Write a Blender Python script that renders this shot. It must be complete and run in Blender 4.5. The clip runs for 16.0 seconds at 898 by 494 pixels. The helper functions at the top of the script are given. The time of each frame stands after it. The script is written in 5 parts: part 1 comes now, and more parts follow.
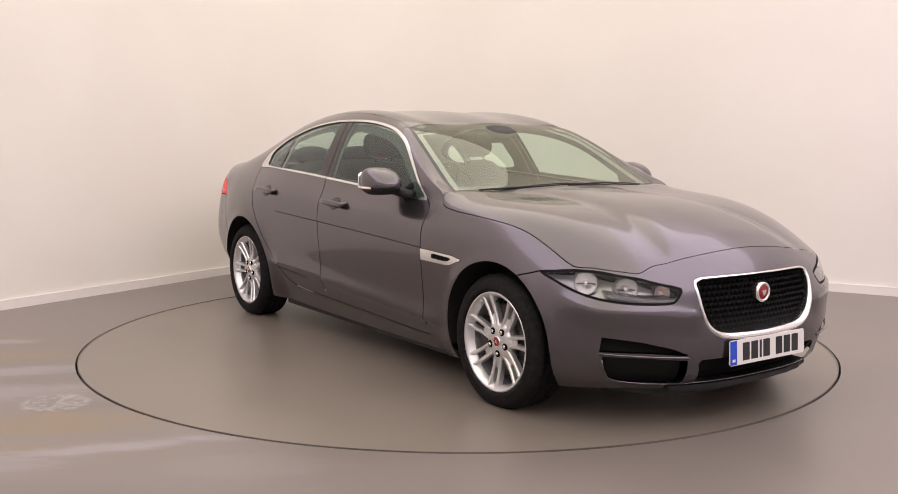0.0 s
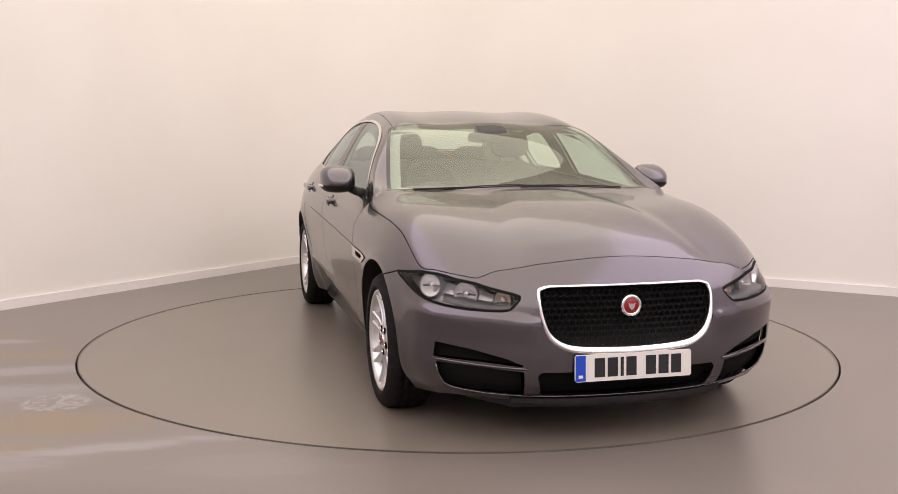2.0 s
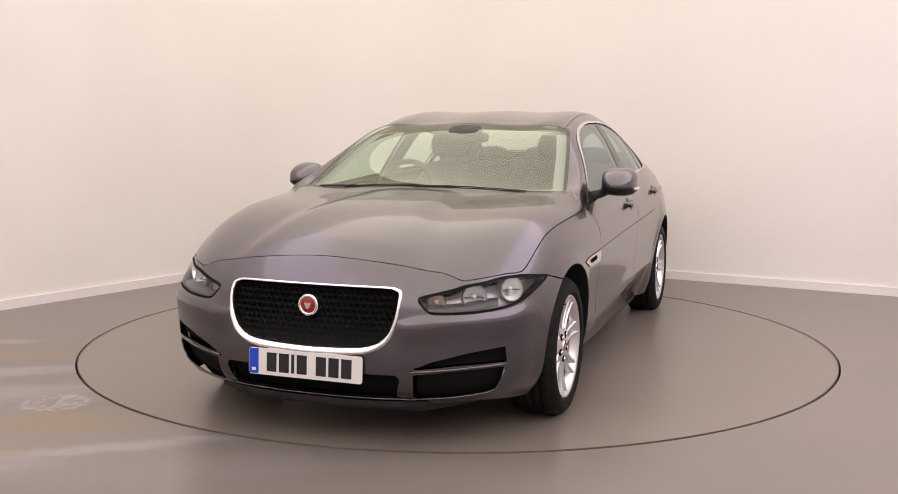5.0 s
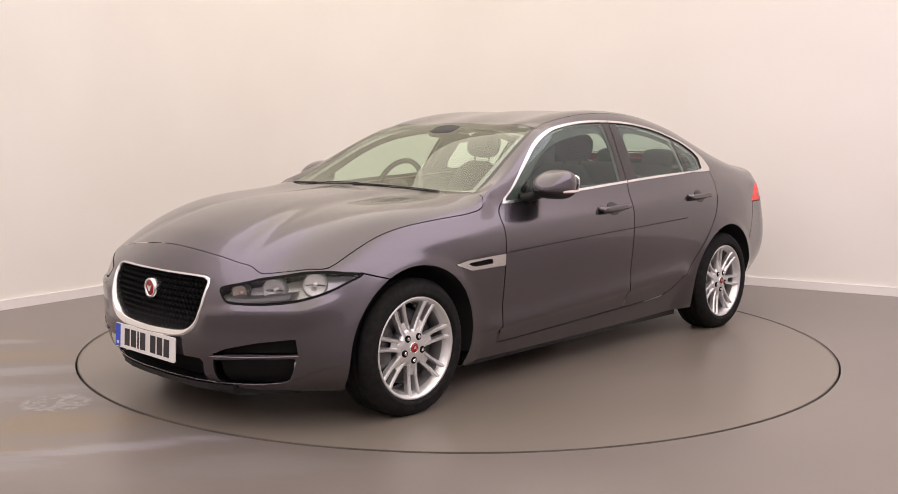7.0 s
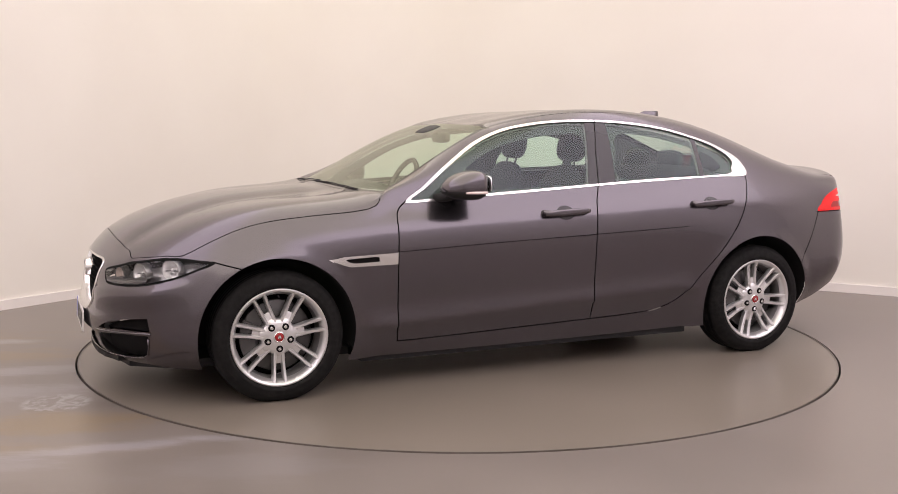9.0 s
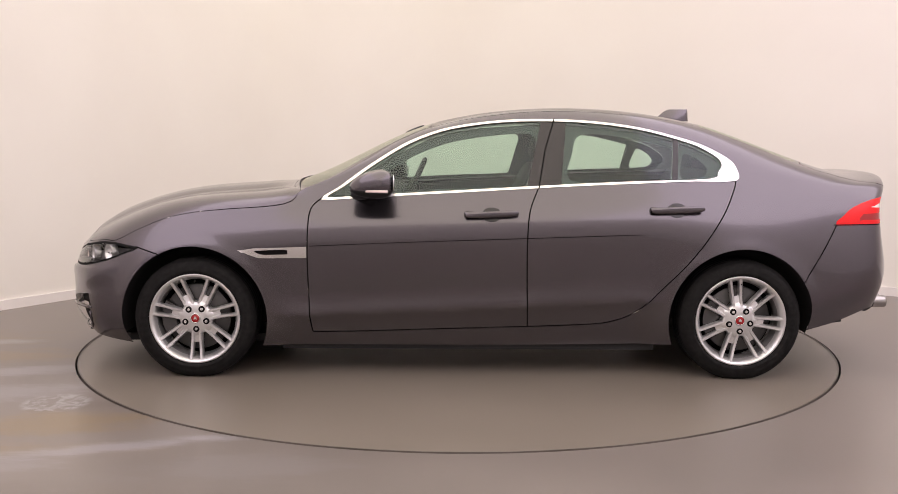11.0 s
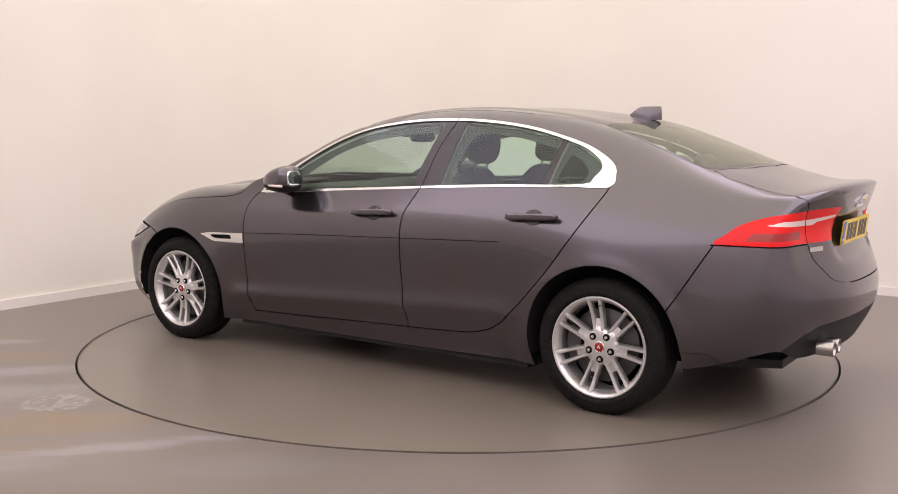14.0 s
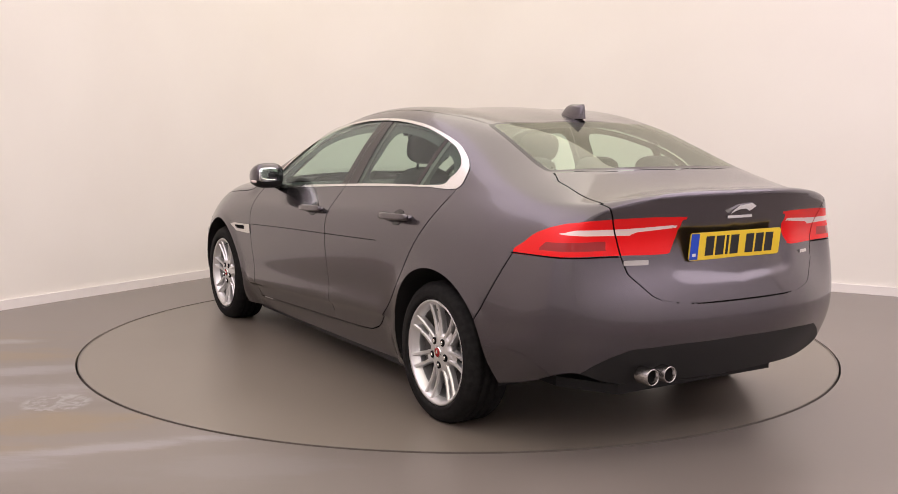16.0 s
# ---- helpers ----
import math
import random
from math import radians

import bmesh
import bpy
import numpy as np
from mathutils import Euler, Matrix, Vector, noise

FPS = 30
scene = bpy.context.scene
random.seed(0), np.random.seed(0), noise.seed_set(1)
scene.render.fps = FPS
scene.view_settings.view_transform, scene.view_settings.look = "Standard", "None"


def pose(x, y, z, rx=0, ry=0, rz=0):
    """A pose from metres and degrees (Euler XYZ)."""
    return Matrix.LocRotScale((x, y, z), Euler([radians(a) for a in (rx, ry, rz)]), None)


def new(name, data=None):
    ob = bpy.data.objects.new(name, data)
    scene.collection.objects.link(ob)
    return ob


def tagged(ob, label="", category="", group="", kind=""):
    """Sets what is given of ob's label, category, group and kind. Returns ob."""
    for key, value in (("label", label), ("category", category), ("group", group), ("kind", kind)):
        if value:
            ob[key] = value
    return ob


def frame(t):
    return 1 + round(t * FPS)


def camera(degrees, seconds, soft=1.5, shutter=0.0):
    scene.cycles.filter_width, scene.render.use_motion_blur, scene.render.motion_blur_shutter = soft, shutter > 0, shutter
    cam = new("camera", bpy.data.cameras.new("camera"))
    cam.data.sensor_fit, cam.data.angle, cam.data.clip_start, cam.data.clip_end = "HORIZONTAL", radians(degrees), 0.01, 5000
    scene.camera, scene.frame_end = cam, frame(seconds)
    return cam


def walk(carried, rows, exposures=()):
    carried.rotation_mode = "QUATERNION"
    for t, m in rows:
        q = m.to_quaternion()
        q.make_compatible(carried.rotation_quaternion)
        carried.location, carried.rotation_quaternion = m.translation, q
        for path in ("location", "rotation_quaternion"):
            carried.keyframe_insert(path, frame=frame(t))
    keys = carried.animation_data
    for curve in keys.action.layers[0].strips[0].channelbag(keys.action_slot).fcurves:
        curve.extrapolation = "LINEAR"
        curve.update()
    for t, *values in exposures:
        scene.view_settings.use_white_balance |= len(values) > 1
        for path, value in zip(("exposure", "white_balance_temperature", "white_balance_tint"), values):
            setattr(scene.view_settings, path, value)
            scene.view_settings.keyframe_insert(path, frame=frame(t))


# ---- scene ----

# The camera stands still on a stand before a turntable.
EYE = (0.0, -6.056, 1.292)
cam = camera(49.1, 16.0, 0.8)
STAND = pose(*EYE, 90 - 6.83, 0, 0.5) @ pose(0, 0, 0, 0, 0, 0.27)
walk(cam, [(0.0, STAND), (16.0, STAND)], exposures=[(0.0, 0.0), (16.0, 0.0)])

# ---- light ----
CEIL = 4.6
world = bpy.data.worlds.new("room_air")
world.use_nodes = True
world.node_tree.nodes["Background"].inputs[0].default_value = (1.0, 0.93, 0.86, 1)
world.node_tree.nodes["Background"].inputs[1].default_value = 0.05
scene.world = world


def ceiling_lamp(x, y, sx, sy, watts, colour, turn=0.0):
    data = bpy.data.lights.new("ceiling_lamp", "AREA")
    data.shape, data.size, data.size_y = "RECTANGLE", sx, sy
    data.energy, data.color = watts, colour
    ob = new("ceiling_lamp", data)
    ob.matrix_world = pose(x, y, CEIL - (0.06 if sx > 1 else 0.1), 0, 0, turn)
    return ob


WARM, PINK = (1.0, 0.912, 0.80), (1.0, 0.88, 0.985)
# Unseen panels over nearly all the ceiling, added to light the room evenly.
for lx, wide, colour, power in ((-5.0, 6.0, PINK, 1.0), (0.0, 4.0, WARM, 0.85), (5.0, 6.0, PINK, 1.21)):
    ceiling_lamp(lx, -4.0, wide, 16.0, 97.5 * wide * power, colour)
# Unseen disks add the wall's glow and the bonnet's highlights.
for lx, ly in ((-1.9, 2.6), (-0.3, 3.2), (1.5, 2.5)):
    spot = ceiling_lamp(lx, ly, 1.4, 1.4, 8.5, (1.0, 0.92, 0.72))
    spot.data.shape = "DISK"

# ---- materials ----


def material(name, base, rough=0.5, metal=0.0, **more):
    m = bpy.data.materials.new(name)
    m.use_nodes = True
    p = m.node_tree.nodes["Principled BSDF"]
    p.inputs["Base Color"].default_value = (*base, 1)
    p.inputs["Roughness"].default_value = rough
    p.inputs["Metallic"].default_value = metal
    for key, value in more.items():
        p.inputs[key.replace("_", " ")].default_value = value
    return m


def noise_mix(m, low, high, scale, detail=4.0, span=(0.35, 0.65), stretch=(1, 1, 1), bump=0.0, rough=None):
    """Colour, and if asked roughness and relief, that vary with a noise of real size."""
    nt = m.node_tree
    p = nt.nodes["Principled BSDF"]
    tc, mp, nz, ra = (nt.nodes.new(k) for k in ("ShaderNodeTexCoord", "ShaderNodeMapping", "ShaderNodeTexNoise", "ShaderNodeValToRGB"))
    nt.links.new(tc.outputs["Object"], mp.inputs["Vector"])
    mp.inputs["Scale"].default_value = stretch
    nt.links.new(mp.outputs["Vector"], nz.inputs["Vector"])
    nz.inputs["Scale"].default_value, nz.inputs["Detail"].default_value = scale, detail
    nt.links.new(nz.outputs["Fac"], ra.inputs["Fac"])
    ra.color_ramp.elements[0].position, ra.color_ramp.elements[1].position = span
    ra.color_ramp.elements[0].color, ra.color_ramp.elements[1].color = (*low, 1), (*high, 1)
    nt.links.new(ra.outputs["Color"], p.inputs["Base Color"])
    if rough:
        mr = nt.nodes.new("ShaderNodeMapRange")
        mr.inputs["To Min"].default_value, mr.inputs["To Max"].default_value = rough
        nt.links.new(nz.outputs["Fac"], mr.inputs["Value"])
        nt.links.new(mr.outputs["Result"], p.inputs["Roughness"])
    if bump:
        bp = nt.nodes.new("ShaderNodeBump")
        bp.inputs["Strength"].default_value, bp.inputs["Distance"].default_value = 0.3, bump
        nt.links.new(nz.outputs["Fac"], bp.inputs["Height"])
        nt.links.new(bp.outputs["Normal"], p.inputs["Normal"])
    return m


WALL = noise_mix(material("wall_paint", (0.8, 0.76, 0.70), 0.85), (0.79, 0.755, 0.695), (0.82, 0.79, 0.73), 0.8, bump=0.001)
CEILING = material("ceiling_paint", (0.8, 0.78, 0.75), 0.9)
# white of the unseen walls, chosen for the light it bounces
FAR_WALL = noise_mix(material("unseen_wall_white", (0.74, 0.73, 0.72), 0.85), (0.72, 0.71, 0.71), (0.77, 0.76, 0.76), 0.8)
SKIRT = material("skirting_paint", (0.82, 0.78, 0.75), 0.45)
FLOOR = noise_mix(material("floor_resin", (0.3, 0.26, 0.22), 0.32), (0.152, 0.132, 0.117), (0.184, 0.16, 0.142), 0.7, 8, rough=(0.25, 0.42))


def floor_wear(m):
    """Scraped pale streaks and ochre stains on the worn side of the floor."""
    nt = m.node_tree
    p = nt.nodes["Principled BSDF"]
    old = p.inputs["Base Color"].links[0].from_socket
    geo = nt.nodes.new("ShaderNodeTexCoord")
    fray = nt.nodes.new("ShaderNodeTexNoise")
    fray_map = nt.nodes.new("ShaderNodeMapping")
    fray_map.inputs["Scale"].default_value, fray_map.inputs["Rotation"].default_value = (0.55, 1.6, 1), (0, 0, -0.25)
    nt.links.new(geo.outputs["Object"], fray_map.inputs["Vector"])
    nt.links.new(fray_map.outputs["Vector"], fray.inputs["Vector"])
    fray.inputs["Scale"].default_value, fray.inputs["Detail"].default_value, fray.inputs["Roughness"].default_value = 4.0, 12.0, 0.7
    OCHRE, PALE, DUSKY = (0.19, 0.145, 0.092), (0.25, 0.236, 0.245), (0.13, 0.108, 0.09)
    # Each stain: middle, half length, half width, turn in degrees, colour, strength.
    for x, y, long, wide, turn, colour, much in (
            (-2.60, -0.62, 0.75, 0.20, 8, OCHRE, 0.95), (-3.2, -0.2, 0.9, 0.35, 5, OCHRE, 0.6), (-1.80, -1.86, 0.62, 0.20, 12, OCHRE, 1.0),
            (-1.55, -2.22, 0.5, 0.10, 8, OCHRE, 0.5), (-2.15, -2.2, 0.55, 0.2, 0, OCHRE, 0.7), (-2.75, -0.24, 0.30, 0.075, 10, PALE, 1.0),
            (-2.30, -0.93, 0.6, 0.14, 14, PALE, 0.65), (-2.2, -1.38, 0.55, 0.17, 12, PALE, 0.6), (-1.42, -2.20, 0.62, 0.095, 19, PALE, 0.85),
            (-1.9, -2.45, 0.5, 0.12, 15, PALE, 0.45), (-0.85, -2.42, 0.5, 0.2, 10, PALE, 0.2), (-1.75, -1.62, 0.25, 0.09, 10, DUSKY, 0.5),
            (-1.6, -2.75, 0.7, 0.15, 8, DUSKY, 0.35)):
        mp, far, ra, rag, mul, mix = (nt.nodes.new(k) for k in ("ShaderNodeMapping", "ShaderNodeVectorMath", "ShaderNodeMapRange", "ShaderNodeMath", "ShaderNodeMath", "ShaderNodeMixRGB"))
        mp.vector_type = "TEXTURE"
        mp.inputs["Location"].default_value, mp.inputs["Rotation"].default_value, mp.inputs["Scale"].default_value = (x, y, 0), (0, 0, radians(turn)), (long, wide, 1)
        nt.links.new(geo.outputs["Object"], mp.inputs["Vector"])
        far.operation, rag.operation, mul.operation = "LENGTH", "MULTIPLY_ADD", "MULTIPLY"
        nt.links.new(mp.outputs["Vector"], far.inputs[0])
        # the frayed border: the noise pushes the edge in and out
        rag.inputs[1].default_value = -2.9
        nt.links.new(fray.outputs["Fac"], rag.inputs[0])
        nt.links.new(far.outputs["Value"], rag.inputs[2])
        ra.interpolation_type = "SMOOTHSTEP"
        ra.inputs["From Min"].default_value, ra.inputs["From Max"].default_value = -0.3, -1.25
        nt.links.new(rag.outputs[0], ra.inputs["Value"])
        mul.inputs[1].default_value = much * 0.9
        nt.links.new(ra.outputs["Result"], mul.inputs[0])
        nt.links.new(mul.outputs[0], mix.inputs["Fac"])
        nt.links.new(old, mix.inputs["Color1"])
        mix.inputs["Color2"].default_value = (*colour, 1)
        old = mix.outputs["Color"]
    # a round scuffed mark
    far, band, speck, both, mix = (nt.nodes.new(k) for k in ("ShaderNodeVectorMath", "ShaderNodeValToRGB", "ShaderNodeTexNoise", "ShaderNodeMath", "ShaderNodeMixRGB"))
    far.operation, both.operation = "DISTANCE", "MULTIPLY"
    far.inputs[1].default_value = (-1.892, -1.549, 0)
    swirl = nt.nodes.new("ShaderNodeMapRange")
    swirl.inputs["From Min"].default_value, swirl.inputs["From Max"].default_value = 0.42, 0.6
    nt.links.new(geo.outputs["Object"], far.inputs[0])
    nt.links.new(far.outputs["Value"], band.inputs["Fac"])
    band.color_ramp.elements[0].position, band.color_ramp.elements[1].position = 0.09, 0.17
    band.color_ramp.elements[0].color, band.color_ramp.elements[1].color = (0.85, 0.85, 0.85, 1), (0, 0, 0, 1)
    band.color_ramp.elements.new(0.13).color = (1, 1, 1, 1)
    nt.links.new(geo.outputs["Object"], speck.inputs["Vector"])
    speck.inputs["Scale"].default_value, speck.inputs["Detail"].default_value = 11.0, 8.0
    speck.inputs["Distortion"].default_value = 1.6
    nt.links.new(speck.outputs["Fac"], swirl.inputs["Value"])
    nt.links.new(band.outputs["Color"], both.inputs[0])
    nt.links.new(swirl.outputs["Result"], both.inputs[1])
    nt.links.new(both.outputs[0], mix.inputs["Fac"])
    nt.links.new(old, mix.inputs["Color1"])
    mix.inputs["Color2"].default_value = (0.28, 0.27, 0.27, 1)
    nt.links.new(mix.outputs["Color"], p.inputs["Base Color"])


floor_wear(FLOOR)
TABLE = noise_mix(material("turntable_resin", (0.3, 0.26, 0.22), 0.32), (0.168, 0.145, 0.118), (0.185, 0.16, 0.132), 1.1, 6, rough=(0.25, 0.38))
EDGE_TONE = noise_mix(material("added_edge_tone", (0.17, 0.15, 0.13), 0.4, 0.2), (0.13, 0.112, 0.096), (0.185, 0.163, 0.142), 3.0)
DARK = material("dark_gap", (0.008, 0.0075, 0.0075), 0.8, 0.0, Specular_IOR_Level=0.1)
PAINT = material("grey_metallic_paint", (0.114, 0.103, 0.114), 0.26, 0.95, Coat_Weight=0.6, Coat_Roughness=0.06)


def glass(name, tint, gloss=(1, 1, 1), base=0.06):
    """A pane: tinted see-through with real reflections."""
    m = bpy.data.materials.new(name)
    m.use_nodes = True
    nt = m.node_tree
    nt.nodes.clear()
    out, mix, tr, gl, fr = (nt.nodes.new(k) for k in ("ShaderNodeOutputMaterial", "ShaderNodeMixShader", "ShaderNodeBsdfTransparent",
                                                      "ShaderNodeBsdfGlossy", "ShaderNodeLayerWeight"))
    tr.inputs["Color"].default_value, gl.inputs["Roughness"].default_value = (*tint, 1), 0.01
    gl.inputs["Color"].default_value = (*gloss, 1)
    fr.inputs["Blend"].default_value = 0.5
    rise, scale = nt.nodes.new("ShaderNodeMath"), nt.nodes.new("ShaderNodeMapRange")
    rise.operation, rise.inputs[1].default_value = "POWER", 4.5
    scale.inputs["To Min"].default_value, scale.inputs["To Max"].default_value = base, 1.0
    nt.links.new(fr.outputs["Facing"], rise.inputs[0])
    nt.links.new(rise.outputs[0], scale.inputs["Value"])
    nt.links.new(scale.outputs["Result"], mix.inputs[0])
    nt.links.new(tr.outputs[0], mix.inputs[1])
    nt.links.new(gl.outputs[0], mix.inputs[2])
    nt.links.new(mix.outputs[0], out.inputs[0])
    return m


GLASS = glass("tinted_glass", (0.72, 0.87, 0.78), (0.9, 0.98, 1.0), 0.05)
SCREEN = glass("windscreen_glass", (0.78, 0.88, 0.80), (0.82, 0.85, 0.76), 0.125)
LENS = glass("clear_lens", (0.97, 0.97, 0.97), (1, 1, 1), 0.02)
GRILLE = material("grille_black", (0.005, 0.005, 0.005), 0.5, 0.0, Specular_IOR_Level=0.15)
GLOSS_BLACK = material("gloss_black_trim", (0.02, 0.017, 0.018), 0.12)
RED = material("red_lamp_lens", (0.74, 0.006, 0.008), 0.25, 0.0, Specular_IOR_Level=0.25, Coat_Weight=0.15, Coat_Roughness=0.03)
DEEP_RED = material("deep_red_lamp_lens", (0.3, 0.003, 0.005), 0.15, 0.0, Coat_Weight=0.25, Coat_Roughness=0.03)
CLEAR_LAMP = material("pale_lamp_lens", (0.75, 0.62, 0.58), 0.15, 0.0, Coat_Weight=0.8)
AMBER = material("amber_reflector", (0.82, 0.70, 0.62), 0.2, 0.5)
BOWL = material("lamp_reflector", (0.88, 0.87, 0.86), 0.2, 0.4)
HOUSING = material("lamp_housing", (0.30, 0.295, 0.29), 0.28, 0.7)
SEAL_BLACK = material("matt_black_seal", (0.006, 0.006, 0.006), 0.7, 0.0, Specular_IOR_Level=0.1)
BEZEL = material("lamp_bezel", (0.055, 0.053, 0.052), 0.3)
PLATE_WHITE = material("white_plate", (0.72, 0.70, 0.66), 0.35)
PLATE_YELLOW = material("yellow_plate", (0.78, 0.55, 0.03), 0.35)
PLATE_BLUE = material("blue_band", (0.01, 0.06, 0.5), 0.35)
PLATE_INK = material("plate_ink", (0.012, 0.012, 0.014), 0.4)
BADGE_RED = material("badge_red", (0.28, 0.012, 0.014), 0.25)
CLOTH = noise_mix(material("dark_seat_cloth", (0.03, 0.03, 0.032), 0.9), (0.035, 0.034, 0.036), (0.06, 0.058, 0.06), 60)
TRIM = noise_mix(material("dark_cabin_trim", (0.03, 0.03, 0.03), 0.7), (0.025, 0.025, 0.026), (0.04, 0.039, 0.038), 30)
FRAME_TRIM = noise_mix(material("grey_frame_trim", (0.07, 0.069, 0.068), 0.8), (0.055, 0.054, 0.053), (0.085, 0.084, 0.082), 40)
HEADLINING = material("pale_headlining", (0.34, 0.33, 0.315), 0.9)
IRON = material("brake_iron", (0.09, 0.087, 0.085), 0.45, 0.8)
# darker copy of the alloy; the barrel's shade is in its colour
BARREL = material("shaded_alloy", (0.34, 0.335, 0.33), 0.45, 0.6)
MIRROR = material("mirror_silver", (0.85, 0.9, 0.88), 0.01, 1.0)
CHROME = material("satin_chrome", (0.78, 0.775, 0.76), 0.2, 1.0)
TIP = material("polished_steel", (0.38, 0.365, 0.35), 0.25, 1.0)
ALLOY = material("silver_alloy", (0.66, 0.655, 0.65), 0.3, 0.8)
RUBBER = noise_mix(material("tyre_rubber", (0.02, 0.02, 0.02), 0.75), (0.006, 0.0055, 0.0055), (0.013, 0.0125, 0.012), 40, bump=0.0005)
RUBBER.node_tree.nodes["Principled BSDF"].inputs["Specular IOR Level"].default_value = 0.15
PLASTIC = material("black_plastic", (0.014, 0.0135, 0.0135), 0.55, 0.0, Specular_IOR_Level=0.3)

# ---- the place ----


def part(name, bm, mat, parent=None, label=""):
    me = bpy.data.meshes.new(name)
    bm.to_mesh(me)
    bm.free()
    me.materials.append(mat)
    ob = new(name, me)
    if parent is not None:
        ob.parent = parent
    return tagged(ob, label)


def box(bm, x0, x1, y0, y1, z0, z1):
    v = [bm.verts.new((x, y, z)) for x in (x0, x1) for y in (y0, y1) for z in (z0, z1)]
    for f in ((0, 1, 3, 2), (4, 6, 7, 5), (0, 4, 5, 1), (2, 3, 7, 6), (0, 2, 6, 4), (1, 5, 7, 3)):
        bm.faces.new([v[i] for i in f])
    return v


RADIUS = 2.241
CORNER, LEFT_DIR, RIGHT_DIR = Vector((-1.07, 4.07)), Vector((-0.554, -0.833)), Vector((0.881, -0.473))


def room_outline():
    """The floor plan, counter-clockwise from above, with the rounded corner behind the turntable."""
    far_left, far_right = CORNER + LEFT_DIR * 13, CORNER + RIGHT_DIR * 12
    near = far_left + RIGHT_DIR * 12
    a, b, pts = CORNER + LEFT_DIR * 1.1, CORNER + RIGHT_DIR * 1.1, []
    for i in range(17):
        s = i / 16
        pts.append(b * (1 - s) ** 2 + CORNER * 2 * s * (1 - s) + a * s * s)
    return [far_right, *pts, far_left, near]


def strip_wall(name, pts, z0, z1, thick, mat, label, smooth=False):
    """A wall that follows points of the plan, with its thickness away from the room."""
    bm = bmesh.new()
    n = len(pts)
    outs = []
    for i, p in enumerate(pts):
        a, b = pts[max(i - 1, 0)], pts[min(i + 1, n - 1)]
        d = (b - a).normalized()
        outs.append(p + Vector((d.y, -d.x)) * thick)
    rows = [[bm.verts.new((q.x, q.y, z)) for q in line] for line, z in ((pts, z0), (pts, z1), (outs, z1), (outs, z0))]
    face = [[bm.verts.new((q.x, q.y, z)) for q in pts] for z in (z0, z1)]
    for i in range(n - 1):
        bm.faces.new((face[0][i], face[0][i + 1], face[1][i + 1], face[1][i]))
        for r in (1, 2, 3):
            bm.faces.new((rows[r][i], rows[(r + 1) % 4][i], rows[(r + 1) % 4][i + 1], rows[r][i + 1]))
    for i in (0, n - 1):
        bm.faces.new([rows[r][i] for r in range(4)])
    ob = part(name, bm, mat)
    for k, f in enumerate(ob.data.polygons):
        f.use_smooth = smooth and k % 4 == 0
    return tagged(ob, label, kind="structure")


def build_room():
    outline = room_outline()
    strip_wall("wall_back", outline[0:19], 0, CEIL, 0.15, WALL, "plain cream painted wall with a rounded corner", True)
    # two unseen walls close the room and throw light onto the car
    strip_wall("wall_front", [outline[18], outline[19]], 0, CEIL, 0.15, FAR_WALL, "unseen plain white wall that closes the room and bounces light")
    strip_wall("wall_side", [outline[19], outline[0]], 0, CEIL, 0.15, FAR_WALL, "unseen plain white wall that closes the room and bounces light")
    inner = []
    pts = outline[0:19]
    for i, p in enumerate(pts):
        a, b = pts[max(i - 1, 0)], pts[min(i + 1, 18)]
        d = (b - a).normalized()
        inner.append(p - Vector((d.y, -d.x)) * 0.018)
    strip_wall("baseboard", inner, 0, 0.07, 0.016, SKIRT, "white painted skirting board along the wall")
    # floor with a round opening for the turntable
    bm = bmesh.new()
    k = 256
    ring = [bm.verts.new((RADIUS * math.cos(2 * math.pi * i / k), RADIUS * math.sin(2 * math.pi * i / k), 0)) for i in range(k)]
    low = [bm.verts.new((v.co.x, v.co.y, -0.15)) for v in ring]
    far = [bm.verts.new((16 * math.cos(2 * math.pi * i / k), 16 * math.sin(2 * math.pi * i / k), 0)) for i in range(k)]
    for i in range(k):
        j = (i + 1) % k
        bm.faces.new((ring[i], far[i], far[j], ring[j]))
        bm.faces.new((ring[i], ring[j], low[j], low[i]))
    tagged(part("floor", bm, FLOOR), "taupe resin showroom floor with worn stained patches", kind="structure")
    bm = bmesh.new()
    bmesh.ops.create_circle(bm, cap_ends=True, segments=128, radius=RADIUS + 0.3, matrix=Matrix.Translation((0, 0, -0.15)))
    tagged(part("turntable_pit", bm, DARK), "dark pit below the turntable", kind="structure")
    bm = bmesh.new()
    c = [bm.verts.new((x, y, CEIL)) for x, y in ((-14, -16), (-14, 9), (14, 9), (14, -16))]
    bm.faces.new(c)
    tagged(part("ceiling", bm, CEILING), "plain pale ceiling", kind="structure")


build_room()


